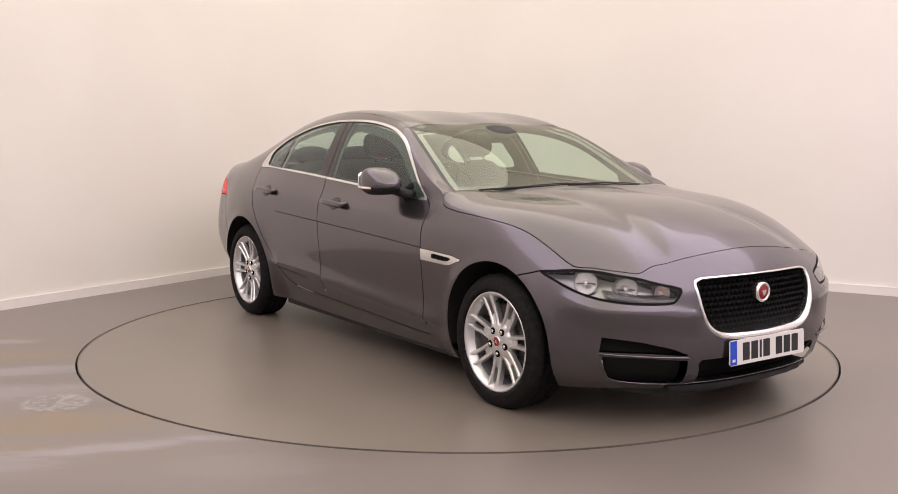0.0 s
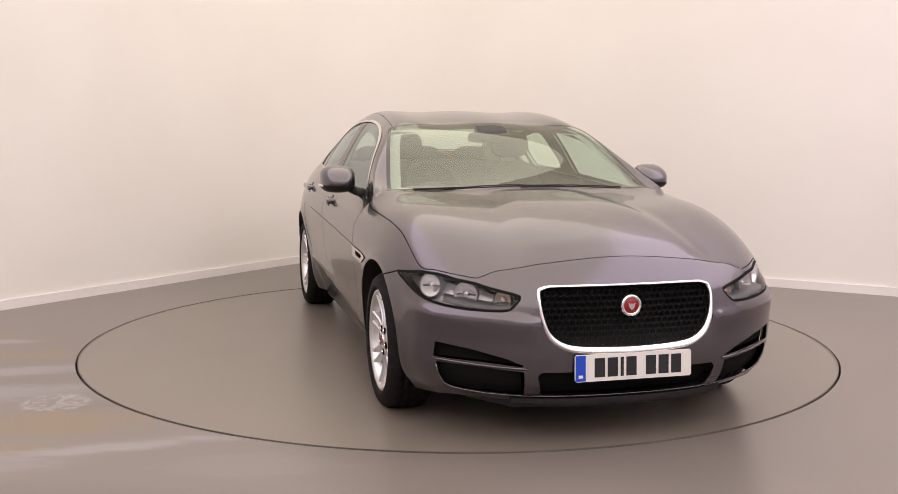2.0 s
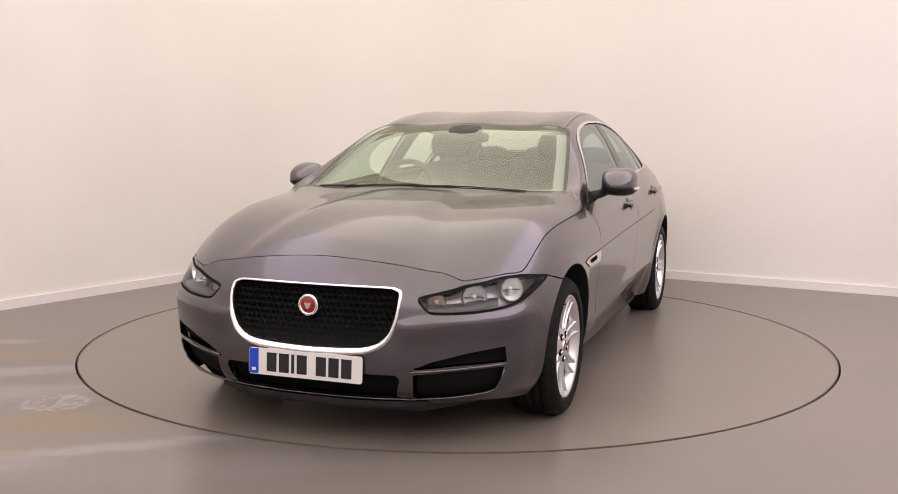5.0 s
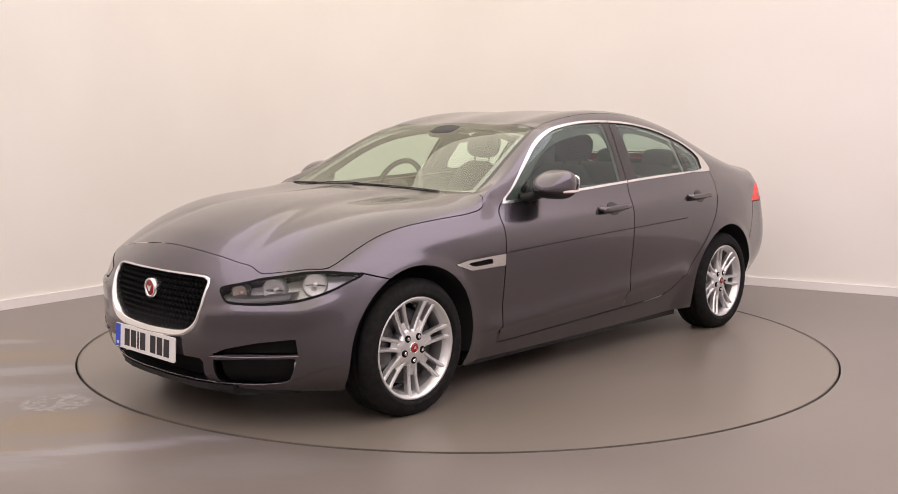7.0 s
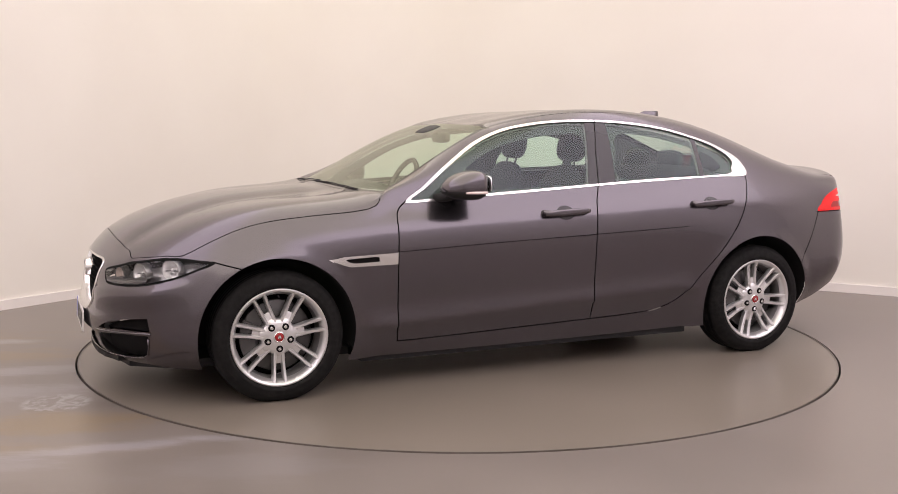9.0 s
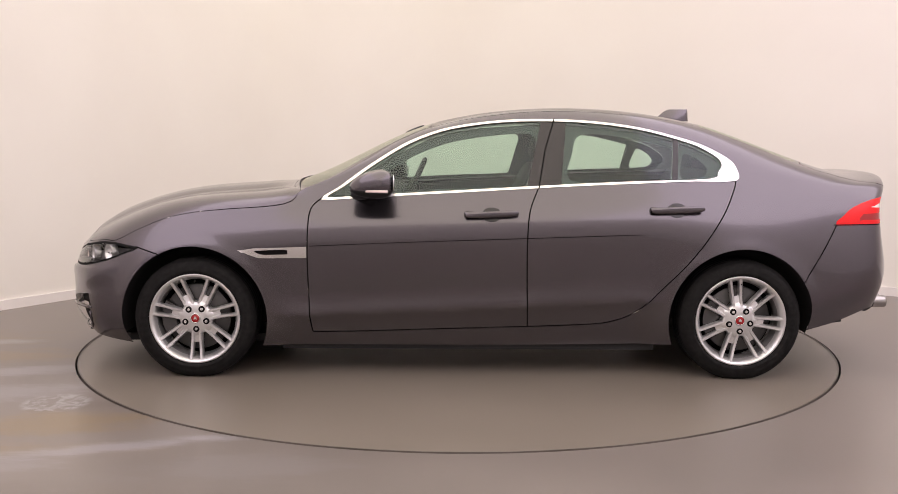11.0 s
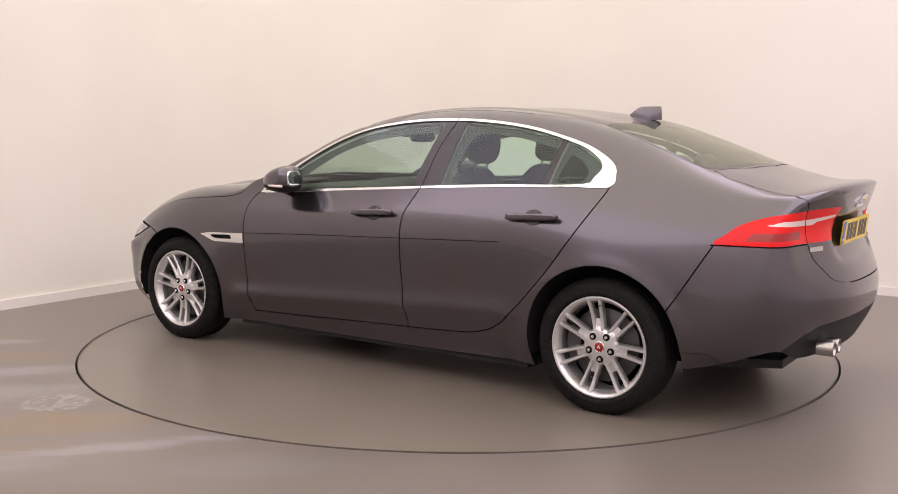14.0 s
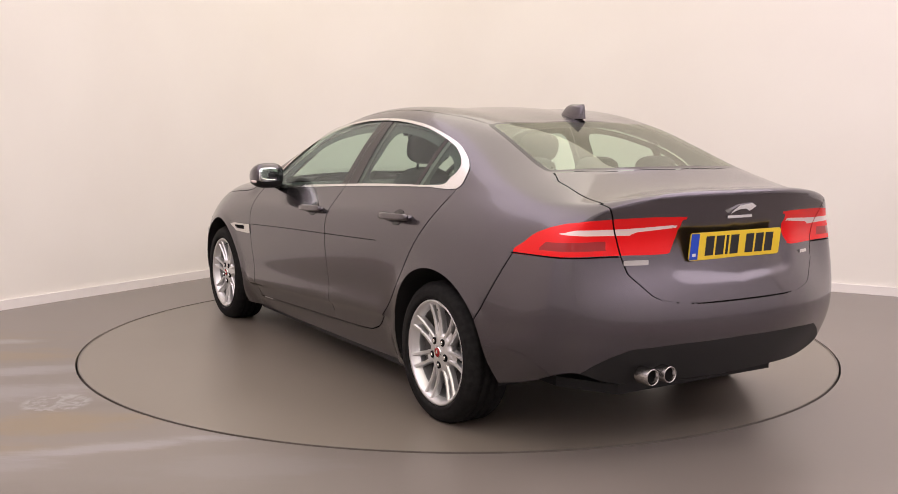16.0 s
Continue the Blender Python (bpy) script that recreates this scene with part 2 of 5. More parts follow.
def build_turntable():
    bm = bmesh.new()
    k = 256
    r = RADIUS - 0.013
    top = [bm.verts.new((r * math.cos(2 * math.pi * i / k), r * math.sin(2 * math.pi * i / k), 0)) for i in range(k)]
    low = [bm.verts.new((v.co.x, v.co.y, -0.045)) for v in top]
    bm.faces.new(top)
    for i in range(k):
        bm.faces.new((top[i], low[i], low[(i + 1) % k], top[(i + 1) % k]))
    table = tagged(part("turntable", bm, TABLE), "large round turntable flush with the resin floor", "turntable")
    # added ring along the table's edge, where a pale highlight runs
    bm = bmesh.new()
    rows = [[bm.verts.new((q * math.cos(2 * math.pi * i / k), q * math.sin(2 * math.pi * i / k), z)) for i in range(k)]
            for q, z in ((r - 0.006, -0.002), (r - 0.006, 0.003), (r + 0.001, 0.003), (r + 0.001, -0.03))]
    for a, b in zip(rows, rows[1:]):
        for i in range(k):
            bm.faces.new((a[i], b[i], b[(i + 1) % k], a[(i + 1) % k]))
    part("edge_ring", bm, EDGE_TONE, table, "thin ring added along the turntable's edge")
    return table


turntable = build_turntable()

# ---- the car ----
CAR_X, CAR_Y = -0.046, 0.133
HEADINGS = [(0.0, -54.5), (0.25, -55.8), (0.5, -57.8), (1.0, -62.9), (1.5, -68.5), (4.5, -103.85), (8.0, -144.55), (12.0, -191.0), (16.0, -237.95)]


def heading(t):
    for (t0, a0), (t1, a1) in zip(HEADINGS, HEADINGS[1:]):
        if t <= t1:
            return a0 + (a1 - a0) * (t - t0) / (t1 - t0)


def smooth_curve(xs, ys, at):
    """Monotone cubic curve through the knots, by value or by array."""
    x, y = np.array(xs, float), np.array(ys, float)
    h, d = np.diff(x), np.diff(y) / np.diff(x)
    m = np.zeros(len(x))
    m[0], m[-1] = d[0], d[-1]
    for i in range(1, len(x) - 1):
        if d[i - 1] * d[i] > 0:
            w0, w1 = 2 * h[i] + h[i - 1], h[i] + 2 * h[i - 1]
            m[i] = (w0 + w1) / (w0 / d[i - 1] + w1 / d[i])
    q = np.clip(np.asarray(at, float), x[0], x[-1])
    k = np.clip(np.searchsorted(x, q) - 1, 0, len(x) - 2)
    s = (q - x[k]) / h[k]
    return ((2 * s**3 - 3 * s**2 + 1) * y[k] + (s**3 - 2 * s**2 + s) * h[k] * m[k]
            + (-2 * s**3 + 3 * s**2) * y[k + 1] + (s**3 - s**2) * h[k] * m[k + 1])


# Feature lines of the body from tail to nose: x, and y and z along it. Each has the same number of stations.
STATIONS = np.array([-2.17, -1.98, -1.75, -1.42, -1.08, -0.74, -0.38, 0.0, 0.4, 0.78, 1.08, 1.42, 1.70, 1.88, 1.995])
LINES = {
    "bottom": ((-2.17, -1.9, -1.42, -0.9, 0, 1.42, 1.8, 1.98), (0.72, 0.79, 0.84, 0.852, 0.852, 0.84, 0.80, 0.70), (0.36, 0.27, 0.19, 0.17, 0.16, 0.16, 0.165, 0.19)),
    "sill": ((-2.17, -1.9, -1.42, -0.9, 0, 0.9, 1.42, 1.8, 1.98), (0.78, 0.86, 0.905, 0.872, 0.868, 0.872, 0.91, 0.88, 0.77), (0.46, 0.38, 0.30, 0.265, 0.25, 0.235, 0.27, 0.27, 0.27)),
    "lower": ((-2.17, -1.9, -1.42, -0.9, 0, 0.9, 1.42, 1.8, 1.98), (0.80, 0.875, 0.925, 0.893, 0.890, 0.894, 0.925, 0.895, 0.795), (0.58, 0.52, 0.47, 0.41, 0.385, 0.375, 0.43, 0.41, 0.39)),
    "crease": ((-2.17, -1.9, -1.42, -0.9, 0, 0.9, 1.42, 1.8, 1.98), (0.785, 0.86, 0.925, 0.926, 0.925, 0.925, 0.925, 0.885, 0.795), (0.73, 0.72, 0.71, 0.735, 0.72, 0.68, 0.64, 0.56, 0.51)),
    "shoulder": ((-2.17, -1.9, -1.42, -0.9, 0, 0.9, 1.42, 1.8, 1.98), (0.745, 0.81, 0.868, 0.898, 0.90, 0.897, 0.885, 0.845, 0.76), (0.90, 0.90, 0.90, 0.895, 0.86, 0.83, 0.79, 0.685, 0.615)),
    "belt": ((-2.17, -1.9, -1.42, -0.9, 0, 0.9, 1.42, 1.8, 1.98), (0.70, 0.74, 0.775, 0.815, 0.83, 0.83, 0.82, 0.78, 0.71), (0.975, 0.995, 1.035, 1.02, 0.972, 0.936, 0.884, 0.766, 0.673)),
}
# Lines over the top: rail (hood line, pillar, roof edge), roof half way, middle line. x, y and z by station.
RAIL_X = (-2.255, -2.15, -1.96, -1.64, -1.30, -0.95, -0.55, -0.15, 0.19, 0.52, 0.86, 1.28, 1.60, 1.84, 2.015)
RAIL_Y = smooth_curve((-2.255, -1.96, -1.64, -1.30, -0.95, -0.15, 0.19, 0.52, 0.86, 1.28, 1.6, 1.83, 1.99),
                      (0.61, 0.645, 0.635, 0.605, 0.595, 0.60, 0.632, 0.705, 0.78, 0.765, 0.735, 0.69, 0.62), RAIL_X)
RAIL_Z = smooth_curve(RAIL_X, (1.005, 1.02, 1.048, 1.14, 1.262, 1.342, 1.374, 1.357, 1.297, 1.15, 0.973, 0.922, 0.866, 0.789, 0.712), RAIL_X)
HALF_X = (-2.325, -2.20, -1.98, -1.66, -1.33, -0.98, -0.55, -0.12, 0.235, 0.60, 0.96, 1.32, 1.66, 1.94, 2.095)
HALF_Y = smooth_curve((-2.325, -1.98, -1.66, -1.33, 0.235, 0.96, 1.66, 2.08), (0.34, 0.35, 0.33, 0.31, 0.31, 0.40, 0.36, 0.33), HALF_X)
MID_X = (-2.35, -2.22, -2.00, -1.68, -1.34, -0.98, -0.55, -0.12, 0.25, 0.62, 1.00, 1.34, 1.68, 1.96, 2.13)
MID_Z = smooth_curve(MID_X, (1.05, 1.056, 1.094, 1.217, 1.336, 1.394, 1.42, 1.39, 1.319, 1.155, 0.978, 0.954, 0.905, 0.83, 0.746), MID_X)
HALF_Z = MID_Z - np.array([0.006, 0.006, 0.008, 0.016, 0.018, 0.015, 0.013, 0.013, 0.010, 0.007, 0.001, 0.005, 0.006, 0.012, 0.014])


def end_face(heights, xs_mid, pull_half, pull_rail, ys_rail, ys_half):
    """Columns of an end of the car, from the bottom row up: rail, half and middle column."""
    rail = [(x - p, y, z) for x, p, y, z in zip(xs_mid, pull_rail, ys_rail, heights)]
    half = [(x - p, y, z) for x, p, y, z in zip(xs_mid, pull_half, ys_half, heights)]
    return [rail, half, [(x, 0.0, z) for x, z in zip(xs_mid, heights)]]


NOSE = end_face((0.175, 0.25, 0.37, 0.50, 0.62), (2.17, 2.24, 2.255, 2.245, 2.22), (0.022, 0.025, 0.025, 0.028, 0.032),
                (0.105, 0.105, 0.105, 0.105, 0.108), (0.53, 0.57, 0.585, 0.59, 0.58), (0.30, 0.32, 0.33, 0.33, 0.33))
TAIL = end_face((0.30, 0.45, 0.59, 0.73, 0.89), (-2.30, -2.375, -2.385, -2.335, -2.30), (-0.025, -0.025, -0.025, -0.025, -0.02),
                (-0.10, -0.11, -0.11, -0.10, -0.08), (0.56, 0.60, 0.61, 0.60, 0.58), (0.30, 0.33, 0.34, 0.34, 0.34))


def body_cage():
    """Points that the body's skin passes through (one half and its mirror) and the quads between them."""
    n, names = len(STATIONS), list(LINES)
    grid = []
    for i in range(n):
        col = []
        for nm in names:
            kx, ky, kz = LINES[nm]
            col.append((STATIONS[i], float(smooth_curve(kx, ky, STATIONS[i])), float(smooth_curve(kx, kz, STATIONS[i]))))
        col += [(RAIL_X[i], RAIL_Y[i], RAIL_Z[i]), (HALF_X[i], HALF_Y[i], HALF_Z[i]), (MID_X[i], 0.0, MID_Z[i])]
        grid.append(col)
    pts, quads, index = [], [], {}

    def vid(key, p, side):
        if abs(p[1]) < 1e-6:
            side = 0
        if (key, side) not in index:
            index[key, side] = len(pts)
            pts.append((p[0], p[1] * (side or 1), p[2]))
        return index[key, side]

    def quad(ks, side):
        q = [vid(k, p, side) for k, p in ks]
        quads.append(q if side > 0 else q[::-1])

    for side in (1, -1):
        for i in range(n - 1):
            for j in range(8):
                quad([(("b", a, b), grid[a][b]) for a, b in ((i, j), (i, j + 1), (i + 1, j + 1), (i + 1, j))], side)
        for tag, face, st, flip in (("n", NOSE, n - 1, False), ("t", TAIL, 0, True)):
            def at(c, r):
                if c == 0:
                    return ("b", st, r), grid[st][r]
                if r == 5:
                    return ("b", st, 5 + c), grid[st][5 + c]
                return (tag, c, r), face[c - 1][r]
            for c in range(3):
                for r in range(5):
                    q = [at(c, r), at(c, r + 1), at(c + 1, r + 1), at(c + 1, r)]
                    quad(q[::-1] if flip else q, side)
    return np.array(pts), quads


def settle_cage(target, quads):
    """Moves the cage so that its smooth limit passes through the target points."""
    n = len(target)
    nb, dg, edge_use = [set() for _ in range(n)], [[] for _ in range(n)], {}
    for q in quads:
        for k in range(4):
            a, b = q[k], q[(k + 1) % 4]
            nb[a].add(b), nb[b].add(a)
            dg[a].append(q[(k + 2) % 4])
            e = (min(a, b), max(a, b))
            edge_use[e] = edge_use.get(e, 0) + 1
    mat = np.zeros((n, n))
    for v in range(n):
        rim = [u for u in nb[v] if edge_use[min(u, v), max(u, v)] == 1]
        if rim:
            mat[v, v] = 4 / 6
            for u in rim:
                mat[v, u] += 1 / 6
        else:
            k = len(nb[v])
            mat[v, v] = k * k / (k * (k + 5))
            for u in nb[v]:
                mat[v, u] += 4 / (k * (k + 5))
            for u in dg[v]:
                mat[v, u] += 1 / (k * (k + 5))
    return 0.25 * target + 0.75 * np.linalg.solve(mat, target)


def body_skin(level):
    """The smooth skin of the near half (y >= 0) as points, normals and triangles."""
    pts, quads = body_cage()
    me = bpy.data.meshes.new("cage")
    me.from_pydata([tuple(p) for p in settle_cage(pts, quads)], [], quads)
    ob = new("cage", me)
    mod = ob.modifiers.new("round", "SUBSURF")
    mod.levels = mod.render_levels = level
    got = ob.evaluated_get(bpy.context.evaluated_depsgraph_get())
    fine = got.to_mesh()
    v = np.array([p.co for p in fine.vertices])
    nrm = np.array([p.normal for p in fine.vertices])
    f = np.array([p.vertices[:] for p in fine.polygons])
    got.to_mesh_clear()
    bpy.data.objects.remove(ob)
    bpy.data.meshes.remove(me)
    v[np.abs(v[:, 1]) < 1e-5, 1] = 0
    keep = v[f][:, :, 1].mean(axis=1) > 0
    f = f[keep]
    tri = np.concatenate([f[:, [0, 1, 2]], f[:, [0, 2, 3]]])
    used = np.unique(tri)
    back = np.full(len(v), -1)
    back[used] = np.arange(len(used))
    return v[used], nrm[used], back[tri]


class Skin:
    """The near half of the body's skin, which can be cut along lines and split into panels."""

    def __init__(self, level):
        self.v, _, self.f = body_skin(level)

    def cut(self, phi):
        phi = np.where(np.abs(phi) < 2e-5, 2e-5, phi)
        pos = phi > 0
        tp = pos[self.f]
        cnt = tp.sum(axis=1)
        whole = self.f[(cnt == 0) | (cnt == 3)]
        mixed, mp = self.f[(cnt == 1) | (cnt == 2)], tp[(cnt == 1) | (cnt == 2)]
        if not len(mixed):
            return
        lone = np.where(mp.sum(axis=1) == 1, mp.argmax(axis=1), (~mp).argmax(axis=1))
        r = np.arange(len(mixed))
        a, b, c = mixed[r, lone], mixed[r, (lone + 1) % 3], mixed[r, (lone + 2) % 3]
        edges = np.sort(np.concatenate([np.stack([a, b], 1), np.stack([a, c], 1)]), axis=1)
        uniq, inv = np.unique(edges, axis=0, return_inverse=True)
        inv = inv.ravel()
        p0, p1 = phi[uniq[:, 0]], phi[uniq[:, 1]]
        k = (p0 / (p0 - p1))[:, None]
        fresh = self.v[uniq[:, 0]] * (1 - k) + self.v[uniq[:, 1]] * k
        n0 = len(self.v)
        self.v = np.concatenate([self.v, fresh])
        ab, ac = inv[:len(r)] + n0, inv[len(r):] + n0
        self.f = np.concatenate([whole, np.stack([a, ab, ac], 1), np.stack([ab, b, c], 1), np.stack([ab, c, ac], 1)])

    def soften(self, n, f):
        """Evens out the normals over neighbouring points, which slivers beside cuts would disturb."""
        for _ in range(3):
            n = n / np.maximum(np.linalg.norm(n, axis=1), 1e-12)[:, None]
            total, count = n.copy(), np.ones(len(n))
            for a, b in ((0, 1), (1, 2), (2, 0)):
                close = np.linalg.norm(self.v[f[:, a]] - self.v[f[:, b]], axis=1) < 0.03
                i, j = f[close, a], f[close, b]
                np.add.at(total, i, n[j]), np.add.at(total, j, n[i])
            n = total
            n[np.abs(self.v[:, 1]) < 1e-6, 1] = 0
        return n

    def finish(self):
        """Joins points that coincide, drops slivers and works out the normals."""
        key = np.round(self.v * 1e5).astype(np.int64)
        _, first, inv = np.unique(key, axis=0, return_index=True, return_inverse=True)
        self.v, self.plain, f = self.v[first], self.plain[first], inv.ravel()[self.f]
        f = f[(f[:, 0] != f[:, 1]) & (f[:, 1] != f[:, 2]) & (f[:, 2] != f[:, 0])]
        n = np.cross(self.v[f[:, 1]] - self.v[f[:, 0]], self.v[f[:, 2]] - self.v[f[:, 0]])
        self.f = f
        self.n = np.zeros_like(self.v)
        for k in range(3):
            np.add.at(self.n, f[:, k], n)
        self.n[np.abs(self.v[:, 1]) < 1e-6, 1] = 0
        self.n = self.soften(self.n, f)
        self.n /= np.maximum(np.linalg.norm(self.n, axis=1), 1e-12)[:, None]
        self.c = self.plain[f].mean(axis=1)  # middles of the triangles on the skin as it was cut


def bent(points, steps=6, closed=True):
    """A smooth line through points of a plane."""
    p = np.array(points, float)
    n, out = len(p), []
    for i in range(n if closed else n - 1):
        g = (lambda k: p[k % n]) if closed else (lambda k: p[min(max(k, 0), n - 1)])
        p0, p1, p2, p3 = g(i - 1), g(i), g(i + 1), g(i + 2)
        for s in np.arange(steps) / steps:
            out.append(0.5 * (2 * p1 + (p2 - p0) * s + (2 * p0 - 5 * p1 + 4 * p2 - p3) * s * s + (3 * p1 - p0 - 3 * p2 + p3) * s**3))
    if not closed:
        out.append(p[-1])
    return np.array(out)


def reach(q, line, closed=True):
    """Signed distance of points q from a line in the plane: inside a closed line, or right of an open one, it is negative."""
    a = line
    b = np.roll(line, -1, axis=0) if closed else line[1:]
    a = a if closed else a[:-1]
    best, sign = np.full(len(q), 1e9), np.ones(len(q))
    inside = np.zeros(len(q), bool)
    for p0, p1 in zip(a, b):
        d = p1 - p0
        if d @ d < 1e-12:
            continue
        w = q - p0
        t = np.clip(w @ d / (d @ d), 0, 1)
        dist = np.hypot(w[:, 0] - t * d[0], w[:, 1] - t * d[1])
        side = np.where(d[0] * w[:, 1] - d[1] * w[:, 0] >= 0, 1.0, -1.0)
        near = dist < best - 1e-9
        best, sign = np.where(near, dist, best), np.where(near, side, sign)
        if closed:
            hit = ((p0[1] > q[:, 1]) != (p1[1] > q[:, 1]))
            with np.errstate(divide="ignore", invalid="ignore"):
                xc = p0[0] + (q[:, 1] - p0[1]) / (p1[1] - p0[1] if p1[1] != p0[1] else 1e-12) * d[0]
            inside ^= hit & (q[:, 0] < xc)
    return np.where(inside, -best, best) if closed else best * sign


VIEW = {"side": lambda v: v[:, [0, 2]], "top": lambda v: v[:, [0, 1]], "end": lambda v: v[:, [1, 2]],
        "front_corner": lambda v: np.stack([v[:, 0] - v[:, 1], v[:, 2]], 1),
        "rear_corner": lambda v: np.stack([v[:, 0] + v[:, 1], v[:, 2]], 1)}
SIDE = lambda v: v[:, 1] > 0.42
NOSE_END = lambda v: v[:, 0] > 1.85
TAIL_END = lambda v: v[:, 0] < -1.85

# Outlines on the body: view, where it holds, points, smooth or straight.
DLO_TOP = [(0.76, 0.928), (0.668, 0.994), (0.611, 1.037), (0.498, 1.117), (0.323, 1.222), (0.143, 1.29), (-0.042, 1.325), (-0.227, 1.343),
           (-0.412, 1.347), (-0.596, 1.342), (-0.779, 1.325), (-0.96, 1.295), (-1.195, 1.232), (-1.308, 1.183), (-1.385, 1.135)]
DLO_LOW = [(-1.412, 1.09), (-1.398, 1.03), (-1.174, 1.027), (-0.881, 1.015), (-0.586, 1.002), (-0.35, 0.989), (0.007, 0.968), (0.305, 0.951), (0.55, 0.937)]
GLASS_TOP = [(0.725, 0.940), (0.65, 0.992), (0.602, 1.027), (0.491, 1.105), (0.319, 1.209), (0.141, 1.278), (-0.042, 1.313), (-0.227, 1.331),
             (-0.412, 1.335), (-0.596, 1.33), (-0.779, 1.313), (-0.96, 1.283), (-1.18, 1.222), (-1.27, 1.18), (-1.325, 1.14)]
GLASS_LOW = [(-1.335, 1.105), (-1.31, 1.075), (-1.265, 1.040), (-0.881, 1.027), (-0.586, 1.014), (-0.35, 1.001), (0.007, 0.980), (0.305, 0.963), (0.55, 0.949)]
OUTLINES = {
    "dlo": ("side", SIDE, DLO_TOP + DLO_LOW, 3),
    "glass": ("side", SIDE, GLASS_TOP + GLASS_LOW, 3),
    "screen": ("top", lambda v: v[:, 2] > 0.9, [(0.975, -0.3), (0.975, 0), (0.965, 0.25), (0.935, 0.5), (0.86, 0.72), (0.83, 0.738), (0.60, 0.695), (0.40, 0.652),
                                              (0.22, 0.602), (0.195, 0.575), (0.19, 0.3), (0.185, 0), (0.185, -0.3)], 4),
    "rear_screen": ("top", lambda v: v[:, 2] > 0.9, [(-1.31, -0.3), (-1.31, 0), (-1.30, 0.25), (-1.25, 0.48), (-1.27, 0.515), (-1.388, 0.532), (-1.6, 0.557),
                                                   (-1.73, 0.568), (-1.80, 0.535), (-1.88, 0.3), (-1.91, 0), (-1.91, -0.3)], 4),
    "hood": ("top", lambda v: v[:, 2] > 0.63, [(0.99, -0.3), (0.99, 0), (0.98, 0.25), (0.95, 0.5), (0.88, 0.76), (0.885, 0.815), (0.96, 0.852), (1.267, 0.845), (1.423, 0.834),
                                             (1.57, 0.822), (1.72, 0.815), (1.84, 0.80), (1.91, 0.752), (1.98, 0.695), (2.035, 0.632), (2.05, 0.60), (2.05, 0.53),
                                             (2.065, 0.45), (2.085, 0.3), (2.097, 0.15), (2.10, 0), (2.10, -0.3)], 3),
    "roof": ("top", lambda v: v[:, 2] > 1.1, [(-1.31, -0.3), (-1.30, 0.25), (-1.25, 0.50), (-0.9, 0.54), (-0.3, 0.55), (0.205, 0.575), (0.19, 0.3), (0.185, -0.3)], 1),
    "lamp": ("front_corner", lambda v: v[:, 0] > 1.6, [(0.827, 0.676), (0.96, 0.690), (1.166, 0.694), (1.315, 0.681), (1.43, 0.667), (1.59, 0.642), (1.695, 0.622),
                                                     (1.687, 0.590), (1.66, 0.566), (1.615, 0.556), (1.415, 0.558), (1.22, 0.574), (1.047, 0.604), (0.922, 0.642)], 2),
    "grille_ring": ("end", NOSE_END, [(-0.2, 0.664), (0, 0.664), (0.30, 0.662), (0.37, 0.655), (0.393, 0.635), (0.392, 0.57), (0.38, 0.50), (0.352, 0.445), (0.30, 0.407),
                                      (0.22, 0.387), (0, 0.378), (-0.2, 0.378)], 3),
    "grille": ("end", NOSE_END, [(-0.2, 0.653), (0, 0.653), (0.30, 0.65), (0.358, 0.644), (0.377, 0.625), (0.375, 0.57), (0.36, 0.51), (0.335, 0.465), (0.285, 0.432),
                                 (0.2, 0.417), (0, 0.411), (-0.2, 0.411)], 3),
    "low_intake": ("end", NOSE_END, [(-0.2, 0.312), (0.385, 0.312), (0.40, 0.295), (0.372, 0.204), (-0.2, 0.204)], 1),
    "slot_intake": ("end", NOSE_END, [(0.445, 0.335), (0.62, 0.352), (0.785, 0.357), (0.78, 0.422), (0.65, 0.402), (0.52, 0.368)], 1),
    "side_intake": ("end", NOSE_END, [(0.455, 0.315), (0.62, 0.331), (0.775, 0.338), (0.765, 0.29), (0.735, 0.24), (0.66, 0.22), (0.44, 0.205)], 1),
    "tail_lamp": ("rear_corner", TAIL_END, [(-1.075, 0.803), (-1.15, 0.855), (-1.227, 0.896), (-1.39, 0.935), (-1.661, 0.955), (-2.0, 0.957), (-2.0, 0.94), (-1.975, 0.87),
                                            (-1.945, 0.825), (-1.915, 0.811), (-1.694, 0.811), (-1.4, 0.811)], 2),
    "tail_strip": ("rear_corner", TAIL_END, [(-1.34, 0.895), (-1.45, 0.912), (-1.70, 0.914), (-1.97, 0.925), (-1.97, 0.914), (-1.76, 0.90), (-1.72, 0.888), (-1.5, 0.89)], 1),
    "tail_inset": ("rear_corner", TAIL_END, [(-1.23, 0.83), (-1.28, 0.862), (-1.6, 0.868), (-1.6, 0.832)], 1),
    "vent_frame": ("side", SIDE, [(1.18, 0.669), (1.104, 0.682), (0.829, 0.691), (0.829, 0.634), (1.075, 0.631), (1.12, 0.646)], 1),
    "vent_slot": ("side", SIDE, [(1.105, 0.669), (0.93, 0.677), (0.925, 0.652), (1.05, 0.648), (1.085, 0.655)], 1),
}
